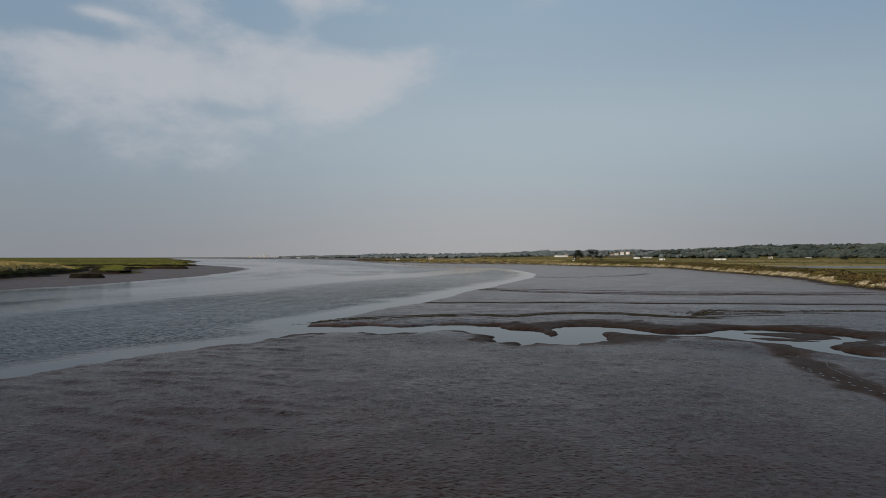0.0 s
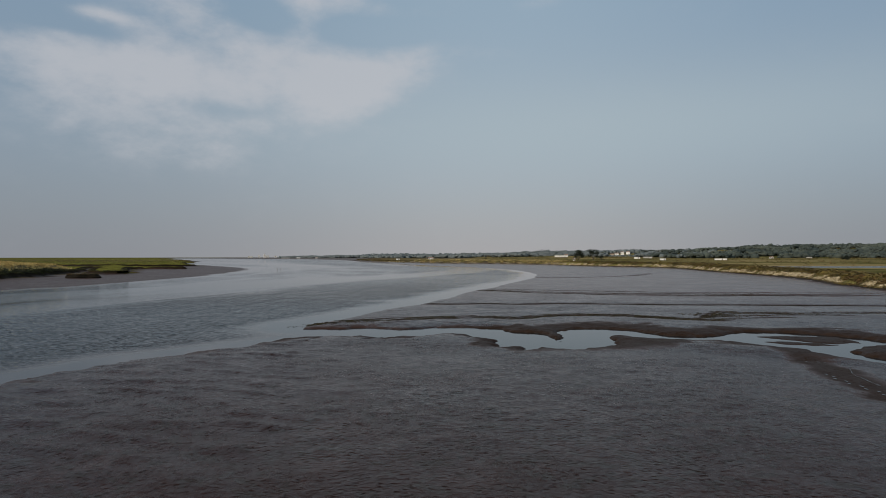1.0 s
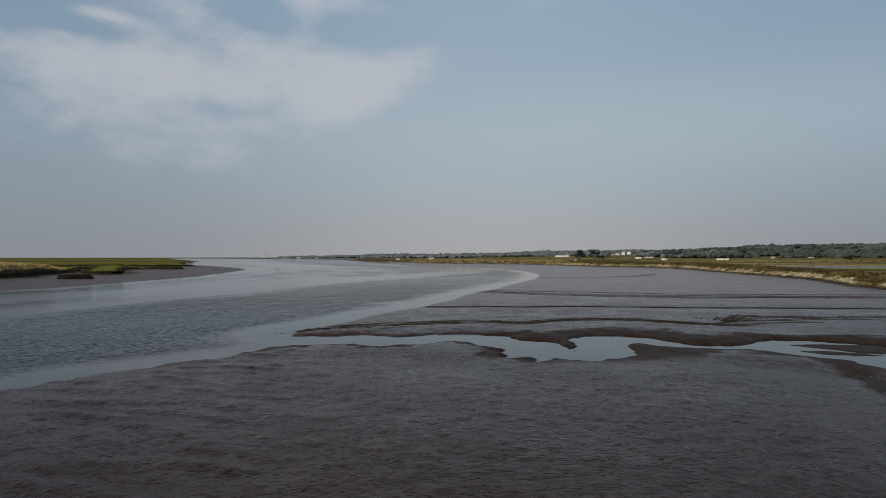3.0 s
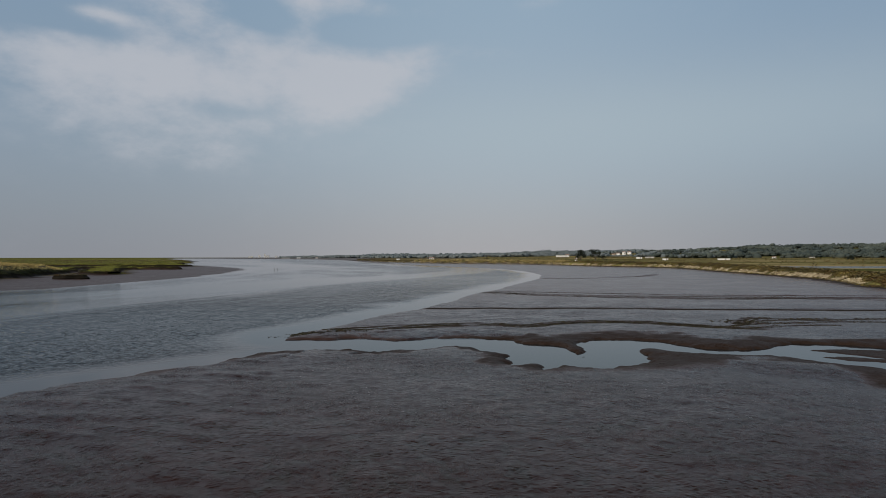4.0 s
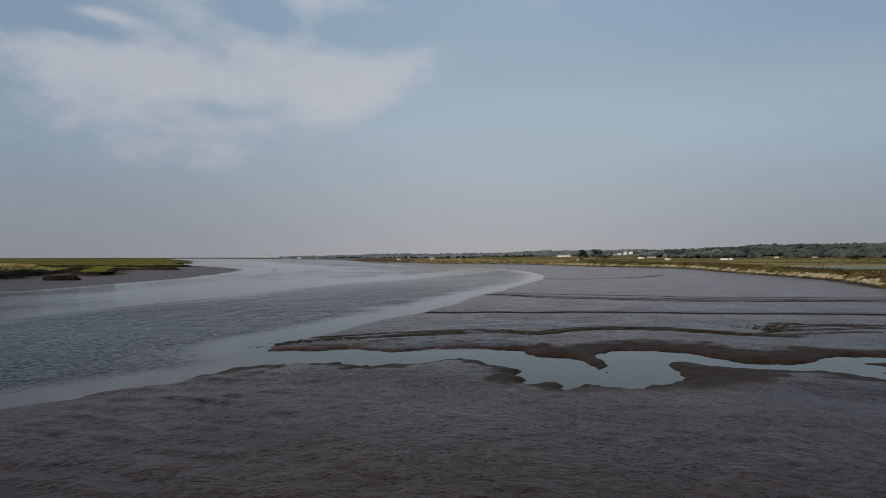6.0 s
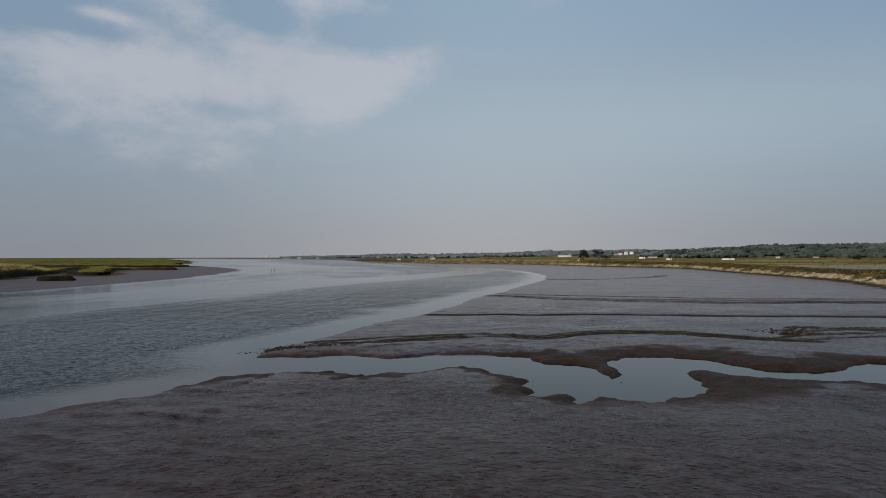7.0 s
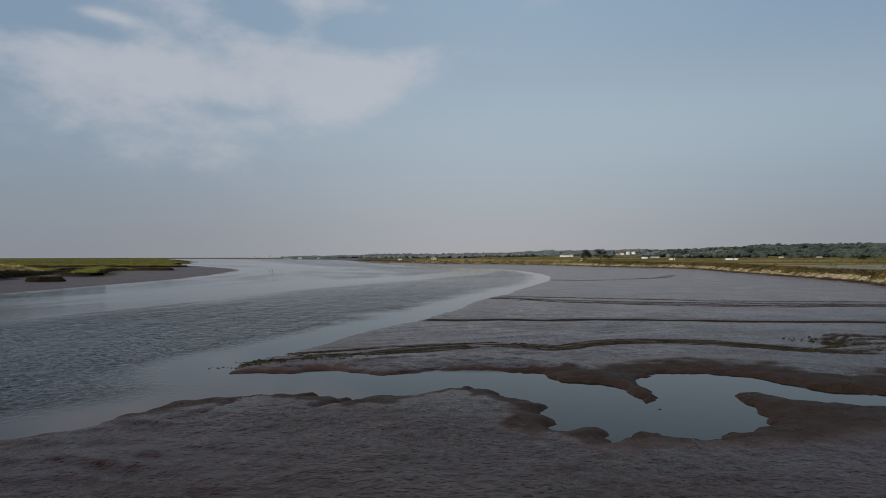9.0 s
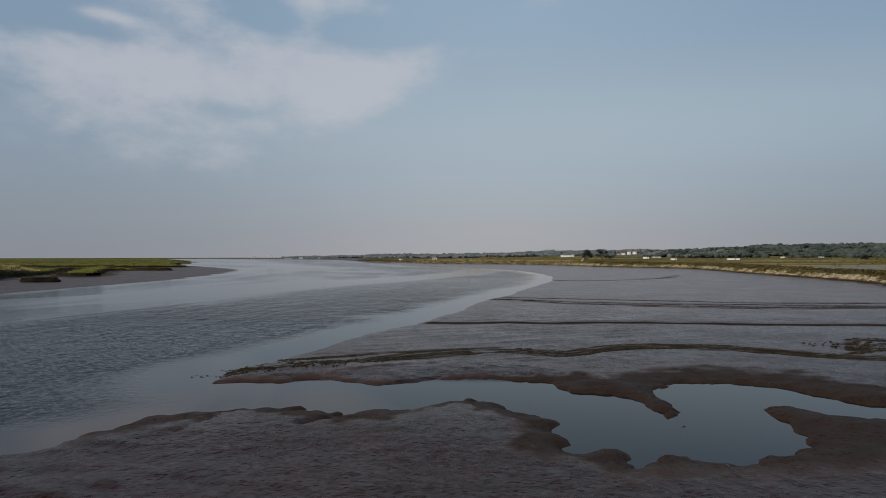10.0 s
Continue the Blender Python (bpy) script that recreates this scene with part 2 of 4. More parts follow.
GROUND, WATER = ground_material(), water_material()
SHRUB = leaf_material("sea_purslane", (0.056, 0.043, 0.013), (0.142, 0.106, 0.027), (0.096, 0.058, 0.020), 0.12, 0.75, 1.25)
EDGE_SHRUB = leaf_material("shrubby_seablite", (0.020, 0.020, 0.008), (0.060, 0.052, 0.014), None, 0.2)
MARSH_GREEN = leaf_material("marsh_samphire", (0.046, 0.058, 0.012), (0.195, 0.205, 0.034), (0.15, 0.090, 0.026), 0.05)
STRAW = leaf_material("dry_grass", (0.42, 0.33, 0.18), (0.66, 0.57, 0.38), None, 0.6)
GOLD = leaf_material("golden_grass", (0.25, 0.185, 0.066), (0.45, 0.355, 0.15), None, 0.3, 0.75, 1.2)
WEED = leaf_material("bladder_weed", (0.022, 0.0165, 0.008), (0.046, 0.037, 0.016), None, 0.8)
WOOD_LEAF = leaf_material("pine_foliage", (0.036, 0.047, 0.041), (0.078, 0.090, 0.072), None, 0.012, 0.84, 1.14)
# the far pines: distance haze is mixed into this base colour
HAZED_LEAF = leaf_material("hazed_pine_foliage", (0.106, 0.122, 0.124), (0.136, 0.153, 0.149), None, 0.012, 0.94, 1.05)
TREE_LEAF = leaf_material("tree_foliage", (0.012, 0.017, 0.011), (0.026, 0.032, 0.019), None, 0.3)
MARSH_GOLD = leaf_material("sea_couch", (0.34, 0.235, 0.075), (0.58, 0.44, 0.17), None, 0.25, 0.8, 1.2)
RUBBLE = leaf_material("pale_rubble", (0.29, 0.23, 0.145), (0.48, 0.40, 0.26), None, 0.8, 0.7, 1.25)
BARK = plain_material("bark", (0.06, 0.045, 0.035), (0.12, 0.095, 0.075), 0.9, 2.0)
WHITEWASH = plain_material("whitewash", (0.72, 0.70, 0.66), (0.82, 0.81, 0.78), 0.85, 0.5)
OCHRE = plain_material("ochre_plaster", (0.45, 0.36, 0.27), (0.55, 0.45, 0.34), 0.85, 0.5)
TILE = plain_material("clay_tiles", (0.20, 0.12, 0.09), (0.30, 0.19, 0.14), 0.8, 1.0)
DARK_GLASS = plain_material("window_glass", (0.03, 0.035, 0.04), (0.05, 0.055, 0.06), 0.1, 1.0)
POST_WOOD = plain_material("weathered_wood", (0.10, 0.085, 0.07), (0.19, 0.165, 0.135), 0.85, 5.0)
CONCRETE = plain_material("pale_concrete", (0.42, 0.41, 0.39), (0.52, 0.51, 0.49), 0.85, 0.3)


# ---------------------------------------------------------------- plan of the estuary (metres)
def lattice(ix, iy, seed):
    a = np.sin(ix * 127.1 + iy * 311.7 + seed * 74.7) * 43758.5453
    return a - np.floor(a)


def smooth_noise(x, y, size, seed=0):
    """Value noise, 0 to 1, with the given size of its cells."""
    gx, gy = x / size, y / size
    ix, iy = np.floor(gx), np.floor(gy)
    fx, fy = gx - ix, gy - iy
    fx, fy = fx * fx * (3 - 2 * fx), fy * fy * (3 - 2 * fy)
    a = lattice(ix, iy, seed) * (1 - fx) + lattice(ix + 1, iy, seed) * fx
    b = lattice(ix, iy + 1, seed) * (1 - fx) + lattice(ix + 1, iy + 1, seed) * fx
    return a * (1 - fy) + b * fy


def fbm(x, y, size, seed=0, octaves=4):
    total, weight, w = 0.0, 0.0, 1.0
    for o in range(octaves):
        total = total + w * smooth_noise(x + 13.7 * o, y - 7.3 * o, size / 2 ** o, seed + o)
        weight += w
        w *= 0.5
    return total / weight


def step(v, a, b):
    q = np.clip((v - a) / (b - a), 0, 1)
    return q * q * (3 - 2 * q)


def curve(points, parts=3, closed=False):
    """Points rounded off by a spline that runs through them."""
    p = [np.array(q, float) for q in points]
    n = len(p)
    out = []
    for i in range(n if closed else n - 1):
        a, b, c, d = (p[(i + j) % n] if closed else p[min(max(i + j, 0), n - 1)] for j in (-1, 0, 1, 2))
        for q in range(parts):
            t = q / parts
            out.append(0.5 * (2 * b + (c - a) * t + (2 * a - 5 * b + 4 * c - d) * t * t + (3 * b - a - 3 * c + d) * t ** 3))
    if not closed:
        out.append(p[-1])
    return out


def dist_line(x, y, line):
    best = np.full(x.shape, 1e9)
    for a, b in zip(line[:-1], line[1:]):
        dx, dy = b[0] - a[0], b[1] - a[1]
        t = np.clip(((x - a[0]) * dx + (y - a[1]) * dy) / (dx * dx + dy * dy + 1e-9), 0, 1)
        best = np.minimum(best, (x - a[0] - t * dx) ** 2 + (y - a[1] - t * dy) ** 2)
    return np.sqrt(best)


def inside(x, y, ring):
    odd = np.zeros(x.shape, bool)
    for a, b in zip(ring, ring[1:] + ring[:1]):
        if a[1] != b[1]:
            odd ^= ((a[1] > y) != (b[1] > y)) & (x < (b[0] - a[0]) * (y - a[1]) / (b[1] - a[1]) + a[0])
    return odd


def signed(x, y, ring):
    """Distance to a ring, positive inside."""
    d = dist_line(x, y, ring + ring[:1])
    return np.where(inside(x, y, ring), d, -d)


WEST_SHORE = [(-420, -320), (-170, -90), (-95, 30), (-82, 80), (-77, 107), (-74.5, 118), (-73, 138), (-73, 162), (-75, 197), (-80, 241), (-93, 298), (-115, 348), (-158, 420), (-224, 530), (-330, 760), (-520, 1150), (-1000, 2200)]
EAST_SHORE = [(-1150, 2700), (-650, 1900), (-300, 1400), (-170, 1000), (-83, 657), (-40, 500), (-13, 405), (5, 355), (19, 316), (29, 272), (31, 220), (27.3, 185), (22, 161), (13.5, 131), (5.7, 107), (2.5, 96), (-1.9, 79), (-4.6, 74), (-6.9, 68), (-8.8, 61), (-10.3, 57), (-11.7, 53.5)]
CREEK_FAR_BANK = [(-11.4, 51.4), (-10.1, 51.7), (-8.6, 51.4), (-7.7, 51.8), (-6.7, 52.2), (-4.9, 51.5), (-3.2, 51.0), (-1.7, 51.5), (-0.9, 52.1), (1.0, 52.1), (2.6, 51.9), (4.5, 51.2), (5.1, 49.6), (6.7, 48.8), (7.6, 47.5), (7.6, 45.9), (8.05, 45.1), (8.6, 46.2), (8.7, 47.3), (8.5, 48.2), (8.9, 49.9), (9.9, 51.0), (12.1, 51.3), (13.9, 50.7), (15.1, 49.3), (16.2, 47.5), (17.6, 46.6), (20.2, 47.0), (22.7, 49.1), (24.8, 49.0), (26.6, 48.2), (28.2, 46.8), (29.7, 45.0), (29.9, 42.9)]
CREEK_NEAR_RIGHT = [(27.3, 41.2), (25.1, 39.7), (24.6, 37.5), (25.7, 35.3), (29, 31.2), (34, 28.2), (45, 25.2), (44, 24.4), (33, 27.2), (28, 30.4), (24.9, 34.3), (23.6, 36), (22.5, 37.7), (22.3, 40.0), (21, 41), (20, 42.2), (18.8, 43.8), (16.8, 44.0), (15.3, 44.8), (13.8, 45.4), (13.1, 46.4), (12.2, 46.7), (11.75, 45.4), (11.8, 44.4), (11.7, 43.3), (11.5, 42.4), (10.5, 41.2), (9, 40.5)]
CREEK_NEAR_LEFT = [(7.8, 39.8), (7.1, 40.1), (6.5, 40.6), (5.8, 40.4), (4.75, 39.6), (5.0, 40.6), (4.8, 41.35), (4.0, 41.1), (3.3, 41.4), (3.75, 42.1), (3.2, 43.1), (3.6, 43.8), (3.55, 44.7), (2.8, 45.5), (2.2, 46.5), (1.4, 47.5), (0.4, 47.5), (-0.7, 47.0), (-1.9, 46.4), (-3.4, 46.0), (-4.2, 45.1), (-4.5, 45.8), (-5.4, 46.2), (-6.7, 46.4), (-8.7, 46.3), (-10.7, 45.1), (-11.7, 43.6), (-13.2, 41.4), (-15.4, 38.8), (-17.8, 35.8), (-19, 33.2), (-20.5, 30.6)]
NEAR_SHORE = [(-21.4, 28.5), (-24, 22), (-30, 10), (-45, -20), (-85, -90), (-260, -330)]
MUD_BARS = [[(22.6, 46.6), (25, 46.5), (26.7, 46.3), (28.1, 45.7), (28.2, 44), (27.6, 43.1), (25.6, 42.9), (24.2, 44.2)], [(21.9, 43.6), (23.4, 43.7), (25.6, 42.1), (23.4, 42.2)]]
CREEK_LINE = [(-10, 49), (-4, 48.5), (0, 49.6), (5, 46), (10, 46), (14, 48), (19, 45.5), (24, 43), (29, 43.5), (31, 41)]
DYKE_FOOT = [(70, -200), (72, 40), (74, 103), (75.5, 112), (78, 123), (87, 146), (92, 165), (95, 190), (97, 212), (101, 240), (107, 272), (109, 300), (102, 330), (91, 352), (77, 388), (64, 440), (40, 480), (8, 512), (-29, 572), (-55, 632), (-110, 820), (-190, 1150), (-320, 1450), (-650, 2000), (-1200, 2850)]
MARSH_EDGE = [(-150, -60), (-126, 60), (-118, 120), (-116, 150), (-117, 165), (-121, 185), (-128, 208), (-137, 230), (-144, 245), (-154, 262), (-168, 285), (-178, 305), (-169, 302), (-157, 278), (-143, 250), (-129, 224), (-119, 208), (-114, 204), (-108, 207), (-112, 219), (-123, 238), (-135, 262), (-146, 283), (-144, 289), (-132, 291), (-124, 295), (-134, 301), (-148, 307), (-164, 320), (-178, 338), (-182, 354), (-170, 368), (-160, 379), (-157, 389), (-166, 402), (-205, 480), (-245, 580), (-420, 980), (-640, 1400), (-1150, 2500)]
RUNNEL = [(-1.9, 77.4), (1.5, 77.2), (5.2, 77.6), (9.2, 77.0), (15.3, 77.4), (22.4, 76.2), (29.2, 75.2), (37, 74.6), (50, 73), (66, 72)]
FAR_RUNNEL = [(25.3, 174), (35, 170), (51, 180), (60, 190), (68, 206)]
WEED_LINE = [(-11.6, 53.0), (-10.4, 54.2), (-8, 55.3), (-6.2, 56.4), (-3.4, 58.6), (0, 60.6), (3.6, 61.4), (5.5, 60.6), (6.8, 59.8), (11, 62.3), (16.6, 62.6), (20.7, 60.3), (22.8, 58.4), (25.5, 57.4)]
WEED_LINE_FRONT = [(-5, 56.2), (-1, 58.8), (3.2, 60.3), (6.6, 58.9), (10.5, 61.2), (15.5, 61.7), (19.6, 59.7), (22, 58.0)]
WEED_NET = [[(24.2, 59.6), (26.8, 61.0), (30, 61.4), (34, 62.4), (40, 61.6)], [(22.6, 58.7), (25.2, 60.4), (27.2, 62.6), (30.5, 63.6), (35, 63.2)], [(25, 58.2), (29, 59.6), (33, 59.8)]]
WEED_LINE_BACK = [(-10, 57.6), (-6.5, 59.0), (-3.5, 60.3), (0, 61.6), (3, 62.2)]
WEED_LOOP = [(25, 61), (26.5, 63.2), (28.6, 65.4), (31, 65), (36, 64.2), (45, 64), (60, 62)]
UPPER_WEED = [(5.9, 107), (9.7, 106), (14.3, 99.4), (20.8, 96.9), (30, 94.2), (39, 92.4), (50, 91.5), (66, 90)]
UPPER_WEED_MID = [(7, 109), (12, 104.5), (18, 101), (27, 97.5), (36, 96.5), (48, 93.5), (60, 92.5)]
UPPER_WEED_LOW = [(22, 95), (30, 92.2), (38, 90.6), (46, 90.8), (58, 87.5)]
UPPER_WEED_BACK = [(8, 112), (16, 108), (26, 104), (38, 99), (52, 97), (66, 95)]
GULLY_ONE = [(-8.3, 46.3), (-8.5, 45.0), (-8.8, 43.8), (-9.2, 42.5)]
GULLY_TWO = [(-4.2, 45.6), (-4.6, 44.6), (-5.3, 43.6)]
DRAIN_PATH = [(21.6, 40.5), (20.6, 37), (19.8, 33.5), (18.9, 30), (18.5, 26), (18.8, 21)]

water_ring = curve(WEST_SHORE, 2) + curve(EAST_SHORE, 3) + curve(CREEK_FAR_BANK, 3) + curve(CREEK_NEAR_RIGHT, 3) + curve(CREEK_NEAR_LEFT, 3) + curve(NEAR_SHORE, 3)
east_line = curve(EAST_SHORE, 2) + curve(CREEK_FAR_BANK, 1)[:3]
near_line = curve(CREEK_NEAR_LEFT, 1)[20:] + curve(NEAR_SHORE, 2)
west_line = curve(WEST_SHORE, 2)
dyke_line, marsh_line = curve(DYKE_FOOT, 3), curve(MARSH_EDGE, 3)
dyke_ring = dyke_line + [np.array(q, float) for q in ((-1200, 6000), (6000, 6000), (6000, -200))]
marsh_ring = marsh_line + [np.array(q, float) for q in ((-1400, 6000), (-6000, 6000), (-6000, -60))]
bar_rings = [curve(b, 3, True) for b in MUD_BARS]


def woods_front(x, y):
    """How far a place lies behind the front of the woods on the low hills."""
    u = x / np.maximum(y, 1.0)
    front = 1180 + 1500 * np.exp(-np.maximum(u + 0.28, 0) / 0.33)
    return np.where(y > 300, y * np.sqrt(1 + np.clip(u, -0.3, 1.2) ** 2 * 0.4) - front, -1000.0)


def hill_height(x, y):
    t = woods_front(x, y)
    u = np.clip(x / np.maximum(y, 1.0), -0.6, 1.5)
    rise = 5.0 + 20.0 * step(u, -0.05, 0.85)
    field_slope = 4.4 * step(np.hypot(x, y), 650, 1350) * step(u, -0.02, 0.16) * (1 - 0.8 * step(u, 0.24, 0.42))
    return field_slope + rise * step(t, 0, 280) * step(u, -0.30, -0.08) * (0.75 + 0.5 * smooth_noise(x, y, 160, 5))


def survey(x, y):
    """Height of the ground and the masks of what covers it."""
    wx = x + 0.45 * (fbm(x, y, 0.9, 3, 3) - 0.5) + 1.2 * (smooth_noise(x, y, 9, 8) - 0.5) * step(y, 55, 90)
    wy = y + 0.60 * (fbm(x, y, 0.9, 4, 3) - 0.5)
    ragged = np.where(y < 50, 1 - step(x, 1, 4), 0.0)
    wx = wx + 1.3 * ragged * (fbm(x, y, 1.7, 6, 4) - 0.5)
    wy = wy + 1.3 * ragged * (fbm(x, y, 1.7, 7, 4) - 0.5)
    wx = wx + 0.55 * (fbm(x, y, 0.62, 9, 2) - 0.5)
    wy = wy + 0.65 * (fbm(x, y, 0.62, 10, 2) - 0.5)
    s = -signed(wx, wy, water_ring)  # positive on land
    bar = np.maximum(signed(wx, wy, bar_rings[0]), signed(wx, wy, bar_rings[1]))
    creek = 1 - step(dist_line(x, y, [np.array(q) for q in CREEK_LINE]), 5.5, 9.0)
    near = np.where(y < 47.8, 1 - step(x, 12, 20), 0.0) * (1 - creek)
    land = np.maximum(s, 0)
    far_side = step(y - 0.02 * x, 49.0, 52.0) * creek
    bank = (0.26 + 0.10 * far_side) * creek + 0.16 * near + 0.02
    reach = 1.0 + 1.6 * far_side + 0.2 * near
    h = bank * (1 - np.exp(-land / reach)) + 0.0025 * np.minimum(land, 60) + (0.06 * creek + 0.05 * near) * step(land, 0.0, 0.16)
    h = h + 0.10 * (fbm(x, y, 14, 11, 3) - 0.5) * step(land, 1.5, 8)
    ripple = (smooth_noise(x * 0.9 + 0.2 * y, y * 0.8, 0.25, 21) - 0.5) * 0.026 + (smooth_noise(x + 0.3 * fbm(x, y, 0.8, 20, 2), y, 0.47, 29) - 0.5) * 0.034 + (fbm(x * 0.8, y, 1.1, 22, 4) - 0.5) * 0.042
    edge = land + 3.2 * (fbm(x, y, 1.2, 23, 4) - 0.5)
    wide = (1.4 * step(x, 3, 8) + 1.3 * step(x, 7, 11)) * (1 - 0.8 * step(x, 13.5, 17)) * (1 - far_side)
    slim = 1 - far_side * (0.62 * (1 - step(x, 3, 9)) + 0.18 * (1 - step(x, -3, 2)))
    along_r, across_r = 0.956 * x - 0.292 * y, 0.292 * x + 0.956 * y
    ridges = (smooth_noise(along_r * 0.28, across_r + 0.5 * fbm(x, y, 2.5, 24, 2), 0.55, 25) - 0.5) * 0.115
    ripple = ripple + ridges * (1 - step(x + 0.25 * (y - 40), -12, -4)) * np.where(y < 48, 1.0, 0.0)
    lines = (smooth_noise(x * 0.10, y - 0.32 * x + 0.7 * fbm(x, y, 3.0, 26, 2), 0.42, 27) - 0.5) * 0.07
    ripple = ripple + lines * step(y - 0.3 * x, 54, 56) * (1 - 0.55 * step(x, 8, 26)) * (1 - 0.6 * step(y, 78, 90))
    drained = np.maximum(creek * (1 - step(edge, (1.0 + 0.3 * far_side) * slim + wide, (2.4 + 2.0 * far_side) * slim + wide)), near * (0.08 + 0.5 * step(fbm(x, y, 1.1, 28, 3), 0.47, 0.6)) * (1 - step(edge, 0.4, 2.6)))
    drained = drained * (1 - 0.55 * far_side * (1 - step(x, -4, 4)))
    h = h + ripple * step(land, 0.1, 1.2) * (1 - (0.75 - 0.5 * near) * drained)
    drained = np.maximum(drained, np.where(x < -55, 0.55, 0.0))
    path_d = dist_line(x, y, curve(DRAIN_PATH, 3))
    path = 1 - step(path_d + 1.5 * (fbm(x, y, 1.5, 31, 4) - 0.5), 0.3, 1.9)
    h = h - 0.10 * path * step(land, 0.2, 1.5)
    drained = np.maximum(drained, path)
    # grooves that the ebb has cut, shade painted into them, and the ridges with weed
    weed_peat_shade = np.zeros(x.shape)
    for line, width, depth, w in ((RUNNEL, 0.85, 0.52, 1.0), (FAR_RUNNEL, 1.4, 0.32, 0.75), (GULLY_ONE, 0.16, 0.09, 0.1), (GULLY_TWO, 0.22, 0.14, 0.2), (WEED_LINE, 0.34, 0.10, 1.0), (WEED_LINE_BACK, 0.28, 0.11, 0.9), (WEED_LINE_FRONT, 0.28, 0.09, 0.9), (WEED_NET[0], 0.25, 0.07, 0.9), (WEED_NET[1], 0.25, 0.07, 0.9), (WEED_NET[2], 0.2, 0.05, 0.8), (WEED_LOOP, 0.4, 0.13, 0.9), (UPPER_WEED, 0.62, 0.28, 1.0), (UPPER_WEED_MID, 0.55, 0.24, 1.0), (UPPER_WEED_LOW, 0.48, 0.20, 0.9), (UPPER_WEED_BACK, 0.6, 0.24, 0.9)):
        wob = min(1.0, 2.0 * width)
        d = dist_line(x + 0.6 * wob * (fbm(x, y, 2.2, 41, 3) - 0.5), y + 0.9 * wob * (fbm(x, y, 2.2, 42, 3) - 0.5), curve(line, 3))
        if line is WEED_LINE:
            width = 0.26 + 0.34 * step(x, 4, 10) * (1 - 0.5 * step(fbm(x, y * 0, 4.0, 46, 2), 0.45, 0.6))
        g = np.exp(-(d / width) ** 2) * step(land, 0.0, 0.6)
        if line is WEED_LINE:
            g = g * (0.4 + 0.6 * step(fbm(x * 0.6, y * 1.8, 1.0, 45, 3), 0.38, 0.52))
        elif line is not RUNNEL and line is not FAR_RUNNEL:
            g = g * (0.40 + 0.60 * step(fbm(x * 0.45, y * 1.6, 1.5, 45, 3), 0.38, 0.52))
        h = h - depth * g
        weed_peat_shade = np.maximum(weed_peat_shade, w * g * (1 if line is not FAR_RUNNEL else 0.3 + 0.6 * step(fbm(x * 0.12, y * 0.6, 1.5, 43, 3), 0.42, 0.62)))
        drained = np.maximum(drained, (0.45 if line is FAR_RUNNEL else 0.9) * g)
    h = np.where(s > 0, h, -0.5 * (1 - np.exp(s / 1.5)))
    h = np.where(bar > -0.4, np.maximum(h, 0.07 * (1 - np.exp(-(bar + 0.05) / 0.35))), h)
    drained = np.where(bar > -0.4, 1.0, drained)
    h = np.where((s > 0) & (creek > 0.2), h, np.where(s > 0, np.maximum(h, 0.004 + 0.0008 * land), h))
    # the dyke and the fields behind it
    d = signed(x + 2.2 * (fbm(x, y, 7, 51, 3) - 0.5), y + 2.2 * (fbm(x, y, 7, 52, 3) - 0.5), dyke_ring)
    crest = 2.35 - 0.5 * (1 - step(y, 130, 240)) - 1.1 * step(y, 555, 620) + 0.5 * (fbm(x, y, 22, 53, 3) - 0.5)
    dyke = crest * step(d, -0.3, 4.2) - (crest - 1.05) * step(d, 7.0, 15.0)
    h = np.where(d > -0.3, np.maximum(h * (1 - step(d, -0.3, 1.5)), 0) + dyke + 0.25 * (fbm(x, y, 3, 54, 3) - 0.5) * step(d, 0, 2), h)
    h = h + hill_height(x, y) * step(d, 30, 60)
    pond = step(np.minimum(np.minimum(x - 146 + 8 * np.sin(y * 0.06), 420 - x), np.minimum(y - 250 + 0.03 * (x - 146), 304 - y)), -3, 2) * step(d, 15, 25)
    h = h - 0.5 * pond
    inner = step(d, 5.0, 9.0)
    patch = step(fbm(x + 1.3 * d, y + 1.3 * d, 3.4, 55, 4) + 0.16 * (1 - np.abs(np.clip(d, 0, 4.4) - 1.7) / 1.6), 0.555, 0.60)
    straw = step(d, 0.7, 1.2) * (1 - step(d, 2.1, 3.0)) * patch
    green = step(d, 0.9, 1.2) * (1 - straw) * (1 - inner)
    straw = np.maximum(straw, 0.22 * green)
    # the salt marsh over the water
    e = signed(x + 3.5 * (fbm(x, y, 9, 61, 3) - 0.5), y + 5 * (fbm(x, y, 11, 62, 3) - 0.5), marsh_ring)
    creeks = 1 - step(np.abs(fbm(x * 0.2, y, 90, 63, 3) - 0.5), 0.05, 0.08)
    creeks = np.maximum(creeks, 1 - step(np.abs(fbm(x * 0.15 + 40, y, 62, 66, 3) - 0.47), 0.03, 0.05))
    creeks = creeks * step(e, 8, 20) * step(y, 235, 262)
    head = (1 - step(y, 196, 240)) * step(x + 0.55 * y, -70, -40) * (1 - step(x + 0.62 * y, 5, 8))
    mound = head * (2.4 * step(e, 0.2, 4.5) + 0.5 * step(e, 5, 16)) * (1 - step(e, 26, 48))
    top = (1.2 + mound + 0.3 * (fbm(x, y, 9, 64, 3) - 0.5)) * step(e, -0.2, 0.9) * (1 - 0.85 * creeks)
    h = np.where(e > -0.2, np.maximum(h, top), h)
    marsh = step(e, 1.2, 2.0) * (1 - step(creeks, 0.0, 0.3))
    golden = marsh * step(head, 0.2, 0.5) * step(e, 1.4, 2.6) * (1 - step(e, 30, 42)) * (0.55 + 0.45 * step(fbm(x, y, 6, 65, 3), 0.40, 0.52))
